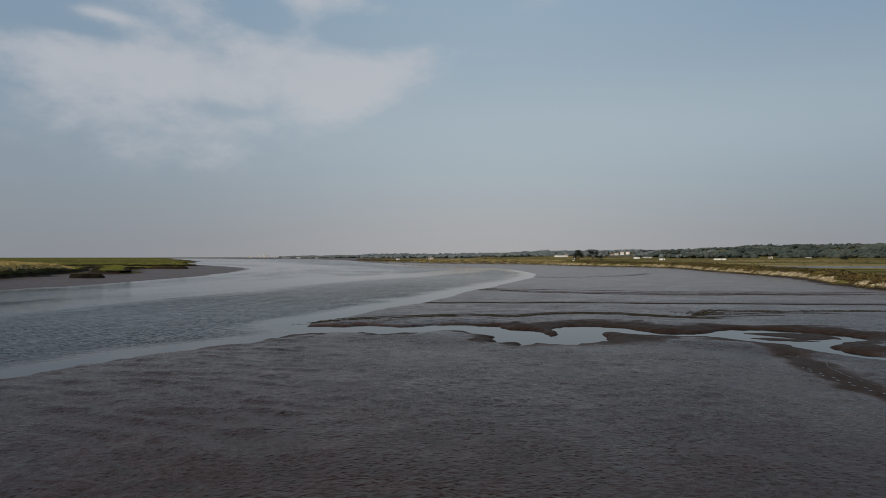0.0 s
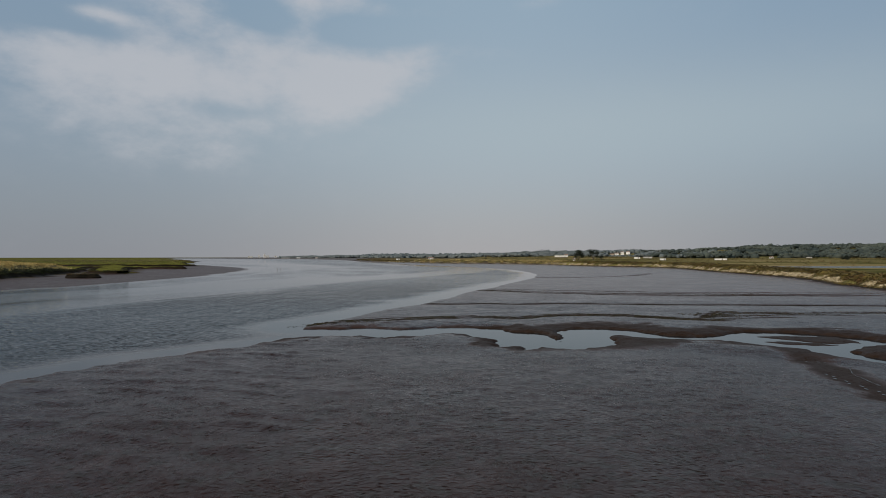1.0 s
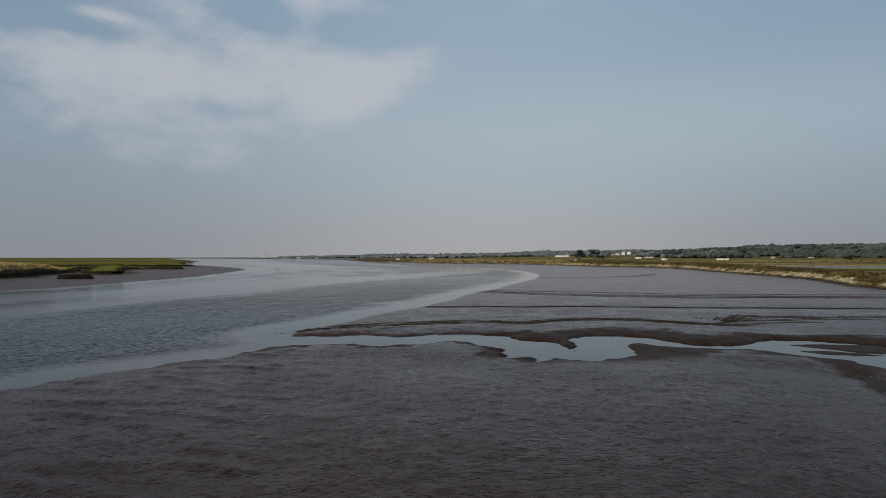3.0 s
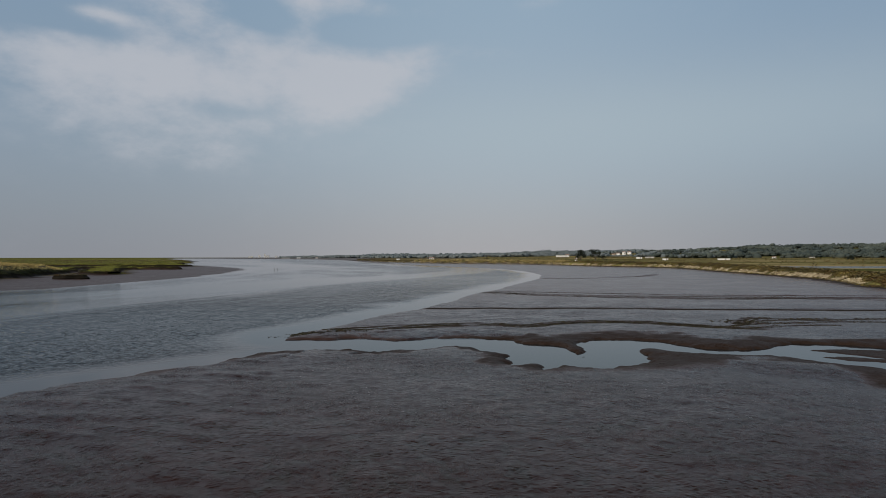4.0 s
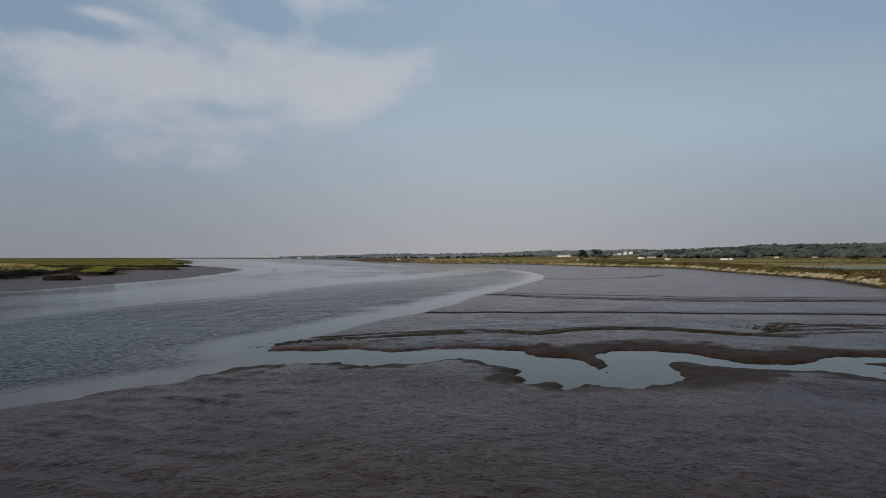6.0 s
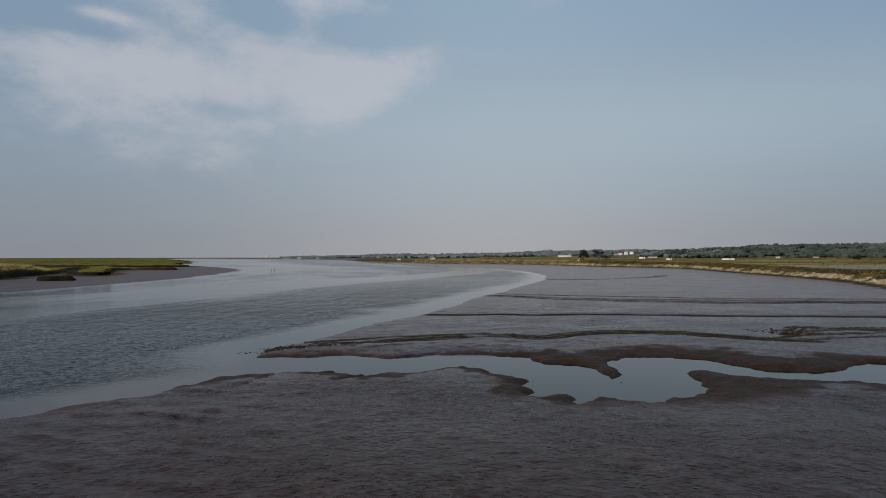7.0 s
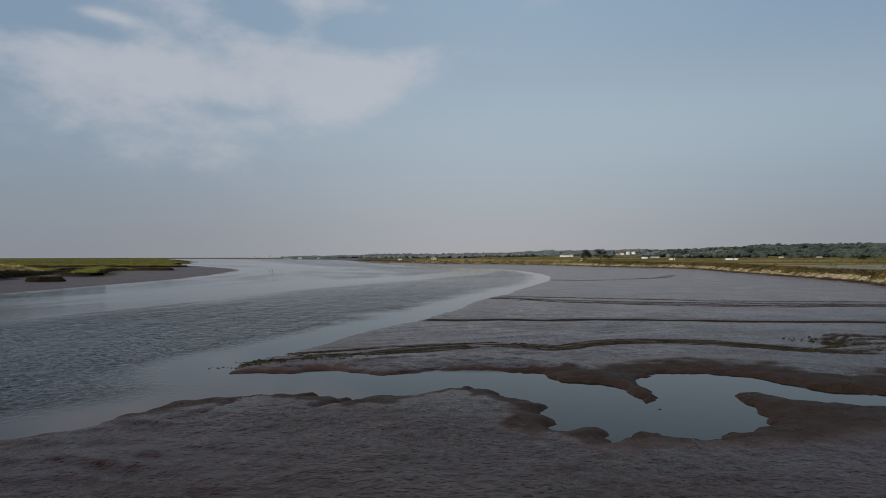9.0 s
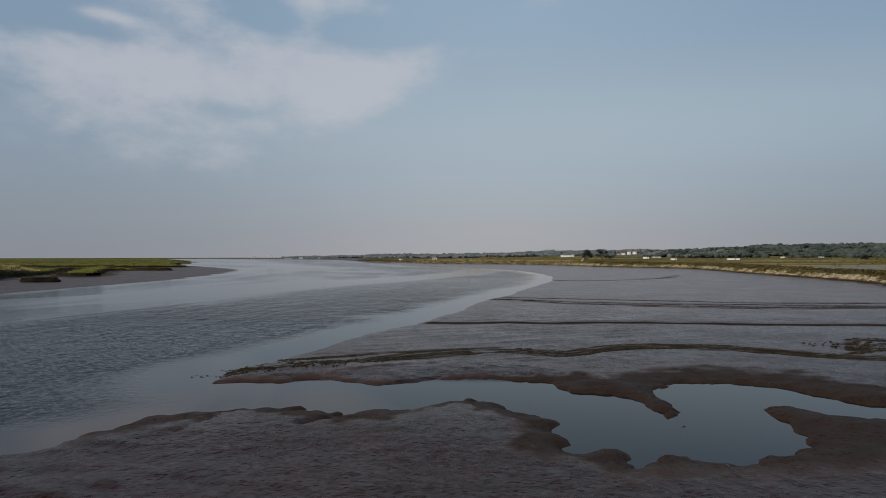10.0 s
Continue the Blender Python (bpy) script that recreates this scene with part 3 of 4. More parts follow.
    olive = marsh * step(fbm(x * 0.16, y, 95, 68, 3), 0.46, 0.56)
    green = np.maximum(green, marsh * (1 - golden * 0.85))
    straw = np.maximum(straw, np.maximum(golden * 0.5, 0.16 * olive))
    drained = np.maximum(drained, np.where(e > -0.5, 1.0, 0.0))
    field = inner * (1 - pond)
    # far land: less green and field colour, in place of haze
    far = step(y, 560, 820) * (d > 0)
    straw = np.maximum(straw * (1 - inner), (0.45 - 0.25 * step(y, 800, 1400)) * far * (0.35 + 0.65 * step(x / np.maximum(y, 1.0), -0.12, 0.02)))
    green, field = green * (1 - 0.7 * far), field * (1 - 0.5 * far * (1 - step(x / np.maximum(y, 1.0), 0.0, 0.1)))
    # far end of the dyke: plant colours taken off to stand in for haze
    bare = far * (1 - step(x / np.maximum(y, 1.0), -0.15, -0.085))
    green, straw, field = green * (1 - bare), straw * (1 - 0.85 * bare), field * (1 - 0.85 * bare)
    # the same dark mask takes in the marsh edge, its creeks and the dyke foot
    return dict(h=h, s=s, d=d, e=e, drained=np.clip(drained, 0, 1), weed_peat_shade=np.clip(weed_peat_shade + np.where((e > -0.4) & (e < 2.0), 1.0, 0) + np.where(creeks > 0.08, 1.0, 0) + np.where((d > -1.0) & (d < 1.0), 1.0, 0), 0, 1), green=green * (1 - inner), straw=straw, field=field, ripple=(1 - 0.85 * np.clip(drained, 0, 1)) * (1 - 0.30 * step(y - 0.08 * x, 50, 56) - 0.5 * step(y, 56, 120)), pond=pond, marsh=marsh, golden=golden, olive=olive)


def spaced(lo, hi, near_step, far, grow):
    """Places along an axis: even between lo and hi, then wider and wider to far."""
    mid = list(np.arange(lo, hi, near_step))
    up, v, q = [], mid[-1], near_step
    while v < far[1]:
        q = min(q * grow[1], 160)
        v += q
        up.append(v)
    down, v, q = [], mid[0], near_step
    while v > far[0]:
        q = min(q * grow[0], 160)
        v -= q
        down.append(v)
    return np.array(down[::-1] + mid + up)


def sheet(name, xs, ys, heights, mat, masks):
    nx, ny = len(xs), len(ys)
    gx, gy = np.meshgrid(xs, ys)
    co = np.stack([gx.ravel(), gy.ravel(), heights.ravel()], 1).astype(np.float32)
    i = (np.arange(ny - 1)[:, None] * nx + np.arange(nx - 1)[None, :]).ravel()
    quads = np.stack([i, i + 1, i + nx + 1, i + nx], 1).astype(np.int32)
    me = bpy.data.meshes.new(name)
    me.vertices.add(len(co))
    me.vertices.foreach_set("co", co.ravel())
    me.loops.add(quads.size)
    me.loops.foreach_set("vertex_index", quads.ravel())
    me.polygons.add(len(quads))
    me.polygons.foreach_set("loop_start", np.arange(0, quads.size, 4, dtype=np.int32))
    me.polygons.foreach_set("use_smooth", np.ones(len(quads), bool))
    for key, v in masks.items():
        me.attributes.new(key, "FLOAT", "POINT").data.foreach_set("value", v.ravel().astype(np.float32))
    me.update(calc_edges=True)
    me.materials.append(mat)
    return new(name, me)


# ---------------------------------------------------------------- ground and water
xs = spaced(-22.0, 31.0, 0.13, (-4700, 4700), (1.07, 1.07))
ys_near = np.arange(22.0, 62.0, 0.13)
ys = np.concatenate([spaced(22.0, 22.2, 0.13, (-700, 22.0), (1.12, 1.2))[:-2], ys_near, spaced(62.0, 112.0, 0.30, (62.0, 4700), (1.0, 1.036))[1:]])
ys = np.unique(np.round(ys, 4))
MASKS = ("drained", "weed_peat_shade", "green", "straw", "field", "ripple")
gx, gy = np.meshgrid(xs, ys)
plan = survey(gx, gy)
# the sheet lies lower where the finer banks below cover it
in_dyke = step(np.minimum(np.minimum(gx - 66, 130 - gx), np.minimum(gy - 62, 408 - gy)), 0, 4) * step(plan["d"], -0.6, 1.0) * (1 - step(plan["d"], 9, 13))
in_marsh = step(np.minimum(np.minimum(gx + 318, -112 - gx), np.minimum(gy - 92, 548 - gy)), 0, 6) * step(plan["e"], -0.6, 1.0)
level = np.minimum(plan["h"], plan["h"] * (1 - 0.8 * np.maximum(in_dyke, in_marsh)) - 0.1 * np.maximum(in_dyke, in_marsh))
ground = tagged(sheet("ground", xs, ys, level, GROUND, {q: plan[q] for q in MASKS}), "wet brown tidal mudflat with ripples and drained creek banks", "mudflat", kind="structure")


def bank_sheet(name, bx, by, key, label, category):
    px, py = np.meshgrid(bx, by)
    s = survey(px, py)
    z = np.where(s[key] > -1.5, s["h"], s["h"] - 0.5)
    tagged(sheet(name, bx, by, z, GROUND, {q: s[q] for q in MASKS}), label, category, kind="structure")


bank_sheet("dyke", np.arange(66, 130, 0.6), np.arange(62, 408, 0.7), "d", "earth dyke with straw-coloured face and grown crest", "dyke")
bank_sheet("salt_marsh", np.arange(-318, -110, 1.1), np.arange(92, 548, 1.45), "e", "low green salt marsh with dark eroded edges", "salt marsh")

wxs = spaced(-50.0, -7.0, 0.135, (-4700, 4700), (1.08, 1.08))
wys = spaced(32.0, 88.0, 0.135, (-700, 4700), (1.12, 1.06))
vx, vy = np.meshgrid(wxs, wys)
d_spit, d_near = dist_line(vx, vy, east_line), dist_line(vx, vy, near_line)
d_east = np.minimum(d_spit, d_near)
d_west = dist_line(vx, vy, west_line)
q = d_east / (d_east + d_west + 1e-6) + 0.10 * (fbm(vx * 0.6, vy * 0.35, 18, 71, 3) - 0.5)
# a smooth slick lies along the bend, with wind ripples on both sides
slick = dist_line(vx, vy, curve([(-165, -62), (-90, 36), (-61, 91), (-45, 119), (-18, 176), (3, 228), (13, 268), (13, 320), (-8, 370), (-60, 500)], 4)) + 9 * (fbm(vx * 0.5, vy * 0.3, 16, 77, 3) - 0.5)
far_half = step(q, 0.40, 0.52)
streaks = step(fbm(vx * 0.55 + vy * 0.25, vy * 0.22 - vx * 0.1, 9, 78, 3), 0.36, 0.58)
lull = 0.5 + 1.0 * fbm(vx, vy, 12, 76, 3)
chop = step(d_near * lull, 1.4, 6.5) * step(d_spit * lull, 2.4, 9.5) * (0.20 + 0.80 * step(slick, 7, 12)) * (1 - 0.35 * far_half) * (1 - 0.6 * far_half * (1 - streaks)) * (0.3 + 0.7 * step(d_west, 1.5, 6))
lanes = step(fbm(q * 110, vy * 0.10 + vx * 0.03, 13, 79, 4), 0.40, 0.56)
chop *= 1 - (0.15 + 0.55 * far_half) * (1 - lanes)
chop *= 0.55 + 1.1 * fbm(vx * 0.5 + vy * 0.2, vy, 30, 72, 4)
chop *= 1 - step(vx + 0.2 * (vy - 50), -11.5, -9.5) * (1 - step(vy, 51, 55))
chop = np.clip(chop * (1 - 0.40 * step(vy, 80, 140)), 0, 1)
# wind ripples: short crests a hand high at most
sway = 0.7 * (fbm(vx, vy, 3.0, 73, 2) - 0.5)
waves = (smooth_noise(vx * 0.8 + vy * 0.25 + sway, vy * 1.0 - vx * 0.2, 0.16, 74) - 0.5) * 0.040 + (smooth_noise(vx * 0.9 - vy * 0.3, vy + vx * 0.3 + sway, 0.27, 75) - 0.5) * 0.016
fade = step(vx, -55, -48) * (1 - step(vx, -7, -3)) * step(vy, 27, 32) * (1 - step(vy, 58, 100))
shallow = (1 - step(d_near + 3.0 * (fbm(vx, vy, 8, 80, 3) - 0.5), 1.0, 8.0)) * (1 - step(vx, -9, -4))
gust = 1.0 + 0.55 * (1 - step(vy - 0.5 * vx, 58, 78))
tagged(sheet("water", wxs, wys, waves * chop * fade * gust, WATER, {"chop": chop, "ruffle": chop * (1 - 0.8 * fade), "shallow": shallow}), "grey tidal river with rippled and calm streaks", "water", kind="structure")

pond_x, pond_y = np.arange(130, 430, 6.0), np.arange(236, 312, 4.0)
px, py = np.meshgrid(pond_x, pond_y)
tagged(sheet("fish_pond", pond_x, pond_y, px * 0 + 0.84, WATER, {"chop": px * 0 + 0.1, "ruffle": px * 0 + 0.1, "shallow": px * 0}), "pale still pond in the fields behind the dyke", "pond", kind="structure")


# ---------------------------------------------------------------- growing things
def joined(name, verts, faces, mat, smooth=False):
    me = bpy.data.meshes.new(name)
    n = faces.shape[1]
    me.vertices.add(len(verts))
    me.vertices.foreach_set("co", np.ascontiguousarray(verts, np.float32).ravel())
    me.loops.add(faces.size)
    me.loops.foreach_set("vertex_index", np.ascontiguousarray(faces, np.int32).ravel())
    me.polygons.add(len(faces))
    me.polygons.foreach_set("loop_start", np.arange(0, faces.size, n, dtype=np.int32))
    me.polygons.foreach_set("use_smooth", np.full(len(faces), smooth))
    me.update(calc_edges=True)
    me.materials.append(mat)
    return me


def leaves(rng, centres, radii, heights, count, leaf, upright=0.35, jitter=0.55):
    """Vertices and quads of leafy clumps: count leaves on a rough dome at each centre."""
    n = len(centres)
    v = rng.normal(size=(n, count, 3))
    v[..., 2] = np.abs(v[..., 2]) * 0.9
    v /= np.linalg.norm(v, axis=2, keepdims=True)
    r = rng.uniform(0.55, 1.05, (n, count, 1)) ** 0.6
    pos = centres[:, None, :] + v * r * np.stack([radii, radii, heights], 1)[:, None, :]
    nrm = v + rng.normal(size=v.shape) * jitter
    nrm[..., 2] += upright
    nrm /= np.linalg.norm(nrm, axis=2, keepdims=True)
    a = np.cross(nrm, rng.normal(size=nrm.shape))
    a /= np.linalg.norm(a, axis=2, keepdims=True)
    b = np.cross(nrm, a)
    size = (leaf * radii)[:, None, None] * rng.uniform(0.6, 1.3, (n, count, 1))
    a, b = a * size, b * size * 0.75
    k = rng.uniform(0.3, 1.0, (4, n, count, 1))
    quad = np.stack([pos - a * k[0], pos - b * k[1], pos + a * k[2], pos + b * k[3]], 2)
    return quad.reshape(-1, 3), np.arange(n * count * 4).reshape(-1, 4)


def blades(rng, feet, heights, count, spread, lean):
    """Tufts of grass: count narrow blades from each foot."""
    n = len(feet)
    ang = rng.uniform(0, 2 * np.pi, (n, count))
    out = np.stack([np.cos(ang), np.sin(ang), np.zeros_like(ang)], 2)
    root = feet[:, None, :] + out * rng.uniform(0, 1, (n, count, 1)) * spread[:, None, None]
    tip = root + out * (lean * heights)[:, None, None] * rng.uniform(0.3, 1.2, (n, count, 1))
    tip[..., 2] += (heights[:, None] * rng.uniform(0.6, 1.1, (n, count)))
    side = np.stack([-out[..., 1], out[..., 0], out[..., 2]], 2) * (heights * 0.10)[:, None, None]
    quad = np.stack([root - side, root + side, tip + side * 0.3, tip - side * 0.3], 2)
    return quad.reshape(-1, 3), np.arange(n * count * 4).reshape(-1, 4)


def along(rng, line, n, lo, hi, first=0.0, last=1e9, power=0.0):
    """Places beside a line, lo to hi metres to its right hand, denser near its start by power."""
    p = np.array(line)
    seg = np.linalg.norm(np.diff(p, axis=0), axis=1)
    run = np.concatenate([[0], np.cumsum(seg)])
    last = min(last, run[-1])
    t = first + (last - first) * rng.uniform(0, 1, n) ** (1 + power)
    i = np.clip(np.searchsorted(run, t) - 1, 0, len(seg) - 1)
    f = ((t - run[i]) / seg[i])[:, None]
    c = p[i] * (1 - f) + p[i + 1] * f
    d = (p[i + 1] - p[i]) / seg[i][:, None]
    off = rng.uniform(lo, hi, n)[:, None]
    return c + np.stack([d[:, 1], -d[:, 0]], 1) * off


def placed(xy):
    s = survey(xy[:, 0], xy[:, 1])
    return np.column_stack([xy, s["h"]]), s


def stuff(name, pieces, mat, label, category):
    verts = np.concatenate([p[0] for p in pieces])
    faces, at = [], 0
    for v, f in pieces:
        faces.append(f + at)
        at += len(v)
    return tagged(new(name, joined(name, verts, np.concatenate(faces), mat)), label, category, kind="stuff")


rng = np.random.default_rng(4)
# right-hand dyke: shrubs on the crest and at the foot, straw on the face
dyke_run = [q for q in dyke_line if q[1] > 80]
xy = along(rng, dyke_run, 9800, 1.8, 8.0, 0, 900, 0.55)
p, s = placed(xy)
keep = (s["straw"] < 0.5) | (rng.uniform(size=len(p)) < 0.12)
p = p[keep & (s["d"] > 1.7) & ((p[:, 1] < 380) | (rng.uniform(size=len(p)) < 0.2))]
r = rng.uniform(0.35, 0.85, len(p)) * (0.72 + p[:, 1] / 700)
shrubs = [leaves(rng, p, r, r * rng.uniform(0.6, 1.05, len(p)), 13, 0.46, 0.9)]
xy = along(rng, dyke_run, 4200, 0.1, 3.4, 0, 900, 0.55)
p, s = placed(xy)
p = p[(s["straw"] < 0.45) & (s["d"] > 0.3) & ((p[:, 1] < 380) | (rng.uniform(size=len(p)) < 0.3))]
r = rng.uniform(0.25, 0.55, len(p))
shrubs.append(leaves(rng, p, r, r * 0.7, 11, 0.44, 0.9))
stuff("dyke_shrubs", shrubs, SHRUB, "low olive and rust-brown salt shrubs along the dyke", "shrubs")
xy = along(rng, dyke_run, 9000, 0.6, 5.4, 0, 900, 0.6)
p, s = placed(xy)
p = p[s["straw"] > 0.45]
hh = rng.uniform(0.14, 0.34, len(p))
stuff("dyke_dry_grass", [blades(rng, p, hh, 14, hh * 1.4, 1.6)], STRAW, "pale bleached grass tussocks on the dyke face", "dry grass")


def rubble(rng, centres, sizes):
    """Broken stones: flat-sided lumps, each knocked out of shape."""
    g = (1 + 5 ** 0.5) / 2
    base = np.array([(-1, g, 0), (1, g, 0), (-1, -g, 0), (1, -g, 0), (0, -1, g), (0, 1, g), (0, -1, -g), (0, 1, -g), (g, 0, -1), (g, 0, 1), (-g, 0, -1), (-g, 0, 1)]) / 1.9
    tri = np.array([(0, 11, 5), (0, 5, 1), (0, 1, 7), (0, 7, 10), (0, 10, 11), (1, 5, 9), (5, 11, 4), (11, 10, 2), (10, 7, 6), (7, 1, 8), (3, 9, 4), (3, 4, 2), (3, 2, 6), (3, 6, 8), (3, 8, 9), (4, 9, 5), (2, 4, 11), (6, 2, 10), (8, 6, 7), (9, 8, 1)])
    n = len(centres)
    v = base[None] * rng.uniform(0.75, 1.25, (n, 12, 1)) * (sizes[:, None] * rng.uniform(0.6, 1.3, (n, 3)) * np.array([1.0, 1.0, 0.7]))[:, None, :]
    a = rng.uniform(0, 2 * np.pi, n)
    c, s = np.cos(a)[:, None], np.sin(a)[:, None]
    v = np.stack([v[..., 0] * c - v[..., 1] * s, v[..., 0] * s + v[..., 1] * c, v[..., 2]], 2) + centres[:, None, :]
    return v.reshape(-1, 3), (tri[None] + 12 * np.arange(n)[:, None, None]).reshape(-1, 3)


xy = along(rng, dyke_run, 9000, 0.6, 4.6, 0, 700, 0.6)
p, s = placed(xy)
p = p[(s["straw"] > 0.5) & (rng.uniform(size=len(p)) < 0.8)]
stuff("rubble", [rubble(rng, p, rng.uniform(0.14, 0.40, len(p)))], RUBBLE, "pale broken stones on the face of the dyke", "rubble")
# golden vegetated bank further on
far_run = [q for q in dyke_line if 400 < q[1] < 600]
xy = along(rng, far_run, 2600, 1.0, 30.0)
p, s = placed(xy)
p = p[p[:, 0] > -24 + rng.uniform(-6, 6, len(p))]
r = rng.uniform(0.7, 1.5, len(p))
stuff("golden_bank_grass", [leaves(rng, p, r, r * 1.1, 16, 0.4)], GOLD, "golden reeds and scrub on the far bank", "grass")
# fields behind the dyke: low hedges and clumps
n = 7500
fx, fy = rng.uniform(60, 900, n), rng.uniform(150, 1150, n)
keep = fbm(fx * 0.22, fy * 2.4, 40, 81, 3) > 0.505
xy = np.stack([fx, fy], 1)[keep]
p, s = placed(xy)
p = p[(s["d"] > 10) & (s["pond"] < 0.05) & ~((p[:, 0] > 110) & (p[:, 1] > 190) & (p[:, 1] < 255))]
r = rng.uniform(0.5, 1.1, len(p)) * (1 + p[:, 1] / 1500)
stuff("field_scrub", [leaves(rng, p, r, r * 0.75, 11, 0.42)], SHRUB, "low green scrub scattered over the flat fields", "shrubs")
# salt marsh on the far side of the river
n = 16000
t = rng.uniform(0, 1, n) ** 1.5
my = 110 + 900 * t
mx = -118 - 0.42 * (my - 110) * rng.uniform(0.2, 1.0, n) - rng.uniform(0, 130, n) * (1 + my / 500)
p, s = placed(np.stack([mx, my], 1))
p = p[(s["marsh"] > 0.6) & (s["e"] > 2.6)]
s = {q: s[q][(s["marsh"] > 0.6) & (s["e"] > 2.6)] for q in ("golden", "olive")}
gold, brown = s["golden"] > 0.4, (s["olive"] > 0.5) & (rng.uniform(size=len(p)) < 0.8)
p[:, 2] -= 0.05
r = rng.uniform(0.3, 0.7, len(p)) * (1 + p[:, 1] / 600)
for pick, mat, word in ((~gold & ~brown, MARSH_GREEN, "bright green salt marsh plants in cushions"), (~gold & brown, SHRUB, "olive and rust-brown salt marsh plants in cushions")):
    stuff("marsh_plants", [leaves(rng, p[pick], r[pick], r[pick] * 0.18, 11, 0.42, 1.6)], mat, word, "marsh plants")
xy = np.stack([rng.uniform(-190, -112, 16000), rng.uniform(140, 236, 16000)], 1)
m, s = placed(xy)
m = m[(s["golden"] > 0.3) & (fbm(m[:, 0], m[:, 1], 7, 67, 3) > 0.36)]
mr = rng.uniform(0.3, 0.8, len(m))
stuff("marsh_golden_grass", [leaves(rng, m, mr, mr * 0.7, 10, 0.36, 0.6), blades(rng, m, mr * 0.9, 5, mr, 0.5)], MARSH_GOLD, "golden dry grass on the raised salt marsh edge", "grass")
# dark shrubby skirt hanging over the eroded edge of the raised bank
xy = np.stack([rng.uniform(-160, -108, 22000), rng.uniform(120, 250, 22000)], 1)
m, s = placed(xy)
m = m[(s["e"] > 0.7) & (s["e"] < np.where(m[:, 1] < 205, 2.3, 1.3))]
mr = rng.uniform(0.3, 0.7, len(m))
stuff("marsh_edge_shrubs", [leaves(rng, m, mr, mr * 0.6, 12, 0.4, 0.5)], EDGE_SHRUB, "dark olive shrubs over the eroded marsh edge", "shrubs")


def lump_mesh(length, width, height, seed):
    """An eroded block of marsh turf: steep sides, uneven top."""
    bm = bmesh.new()
    nu, nv = 40, 9
    rings = []
    for j in range(nv):
        f = j / (nv - 1)
        ring = []
        for i in range(nu):
            a = 2 * math.pi * i / nu
            n = noise.noise(Vector((math.cos(a) * 1.6 + seed, math.sin(a) * 1.6, f * 0.9)))
            k = (1 + 0.22 * n) * (1.0 - 0.16 * f ** 3 + 0.05 * math.sin(f * 7))
            if f > 0.75:
                k *= 1 - (f - 0.75) * 1.5
            z = height * (min(f / 0.75, 1.0) + (0.10 * (f - 0.75) / 0.25 if f > 0.75 else 0)) + 0.07 * n
            ring.append(bm.verts.new((length / 2 * k * math.cos(a), width / 2 * k * math.sin(a), z - 0.1)))
        rings.append(ring)
    for a, b in zip(rings[:-1], rings[1:]):
        for i in range(nu):
            bm.faces.new((a[i], a[(i + 1) % nu], b[(i + 1) % nu], b[i]))
    bm.faces.new(rings[-1])
    for f in bm.faces:
        f.smooth = True
    return bm


def part(name, bm, mat, parent, label=""):
    """Links a bmesh as one mesh object under a thing or a part."""
    me = bpy.data.meshes.new(name)
    bm.to_mesh(me)
    bm.free()
    me.materials.append(mat)
    ob = new(name, me)
    ob.parent = parent
    if label:
        ob["label"] = label
    return ob


def thing(name, m, label, category, group=""):
    ob = new(name)
    ob.matrix_world = m
    return tagged(ob, label, category, group)


PEAT = plain_material("marsh_peat", (0.006, 0.005, 0.003), (0.016, 0.012, 0.007), 0.9, 1.2)
PEAT.node_tree.nodes["Principled BSDF"].inputs["Specular IOR Level"].default_value = 0.1


def turf_block(x, y, length, width, height, turn, seed):
    z = float(placed(np.array([[x, y]]))[0][0, 2])
    ob = thing("turf_block", pose(x, y, z, 0, 0, turn), "dark eroded block of marsh turf standing on the mud", "turf block")
    part("peat_body", lump_mesh(length, width, height, seed), PEAT, ob)
    g = np.random.default_rng(int(seed * 10))
    n = int(length * width * 3)
    a, q = g.uniform(0, 2 * np.pi, n), np.sqrt(g.uniform(0, 1, n)) * 0.92
    c = np.column_stack([length / 2 * q * np.cos(a), width / 2 * q * np.sin(a), np.full(n, height - 0.05)])
    rr = g.uniform(0.25, 0.5, n)
    v, f = leaves(g, c, rr, rr * 0.5, 12, 0.5)
    top = new("greenery", joined("greenery", v, f, SHRUB))
    top.parent = ob


turf_block(-100.5, 171.5, 9.6, 3.8, 1.1, 6, 1.3)
turf_block(-152, 322, 9.0, 3.0, 0.7, -5, 7.7)

# weed along the ridges on the mud
pieces = []
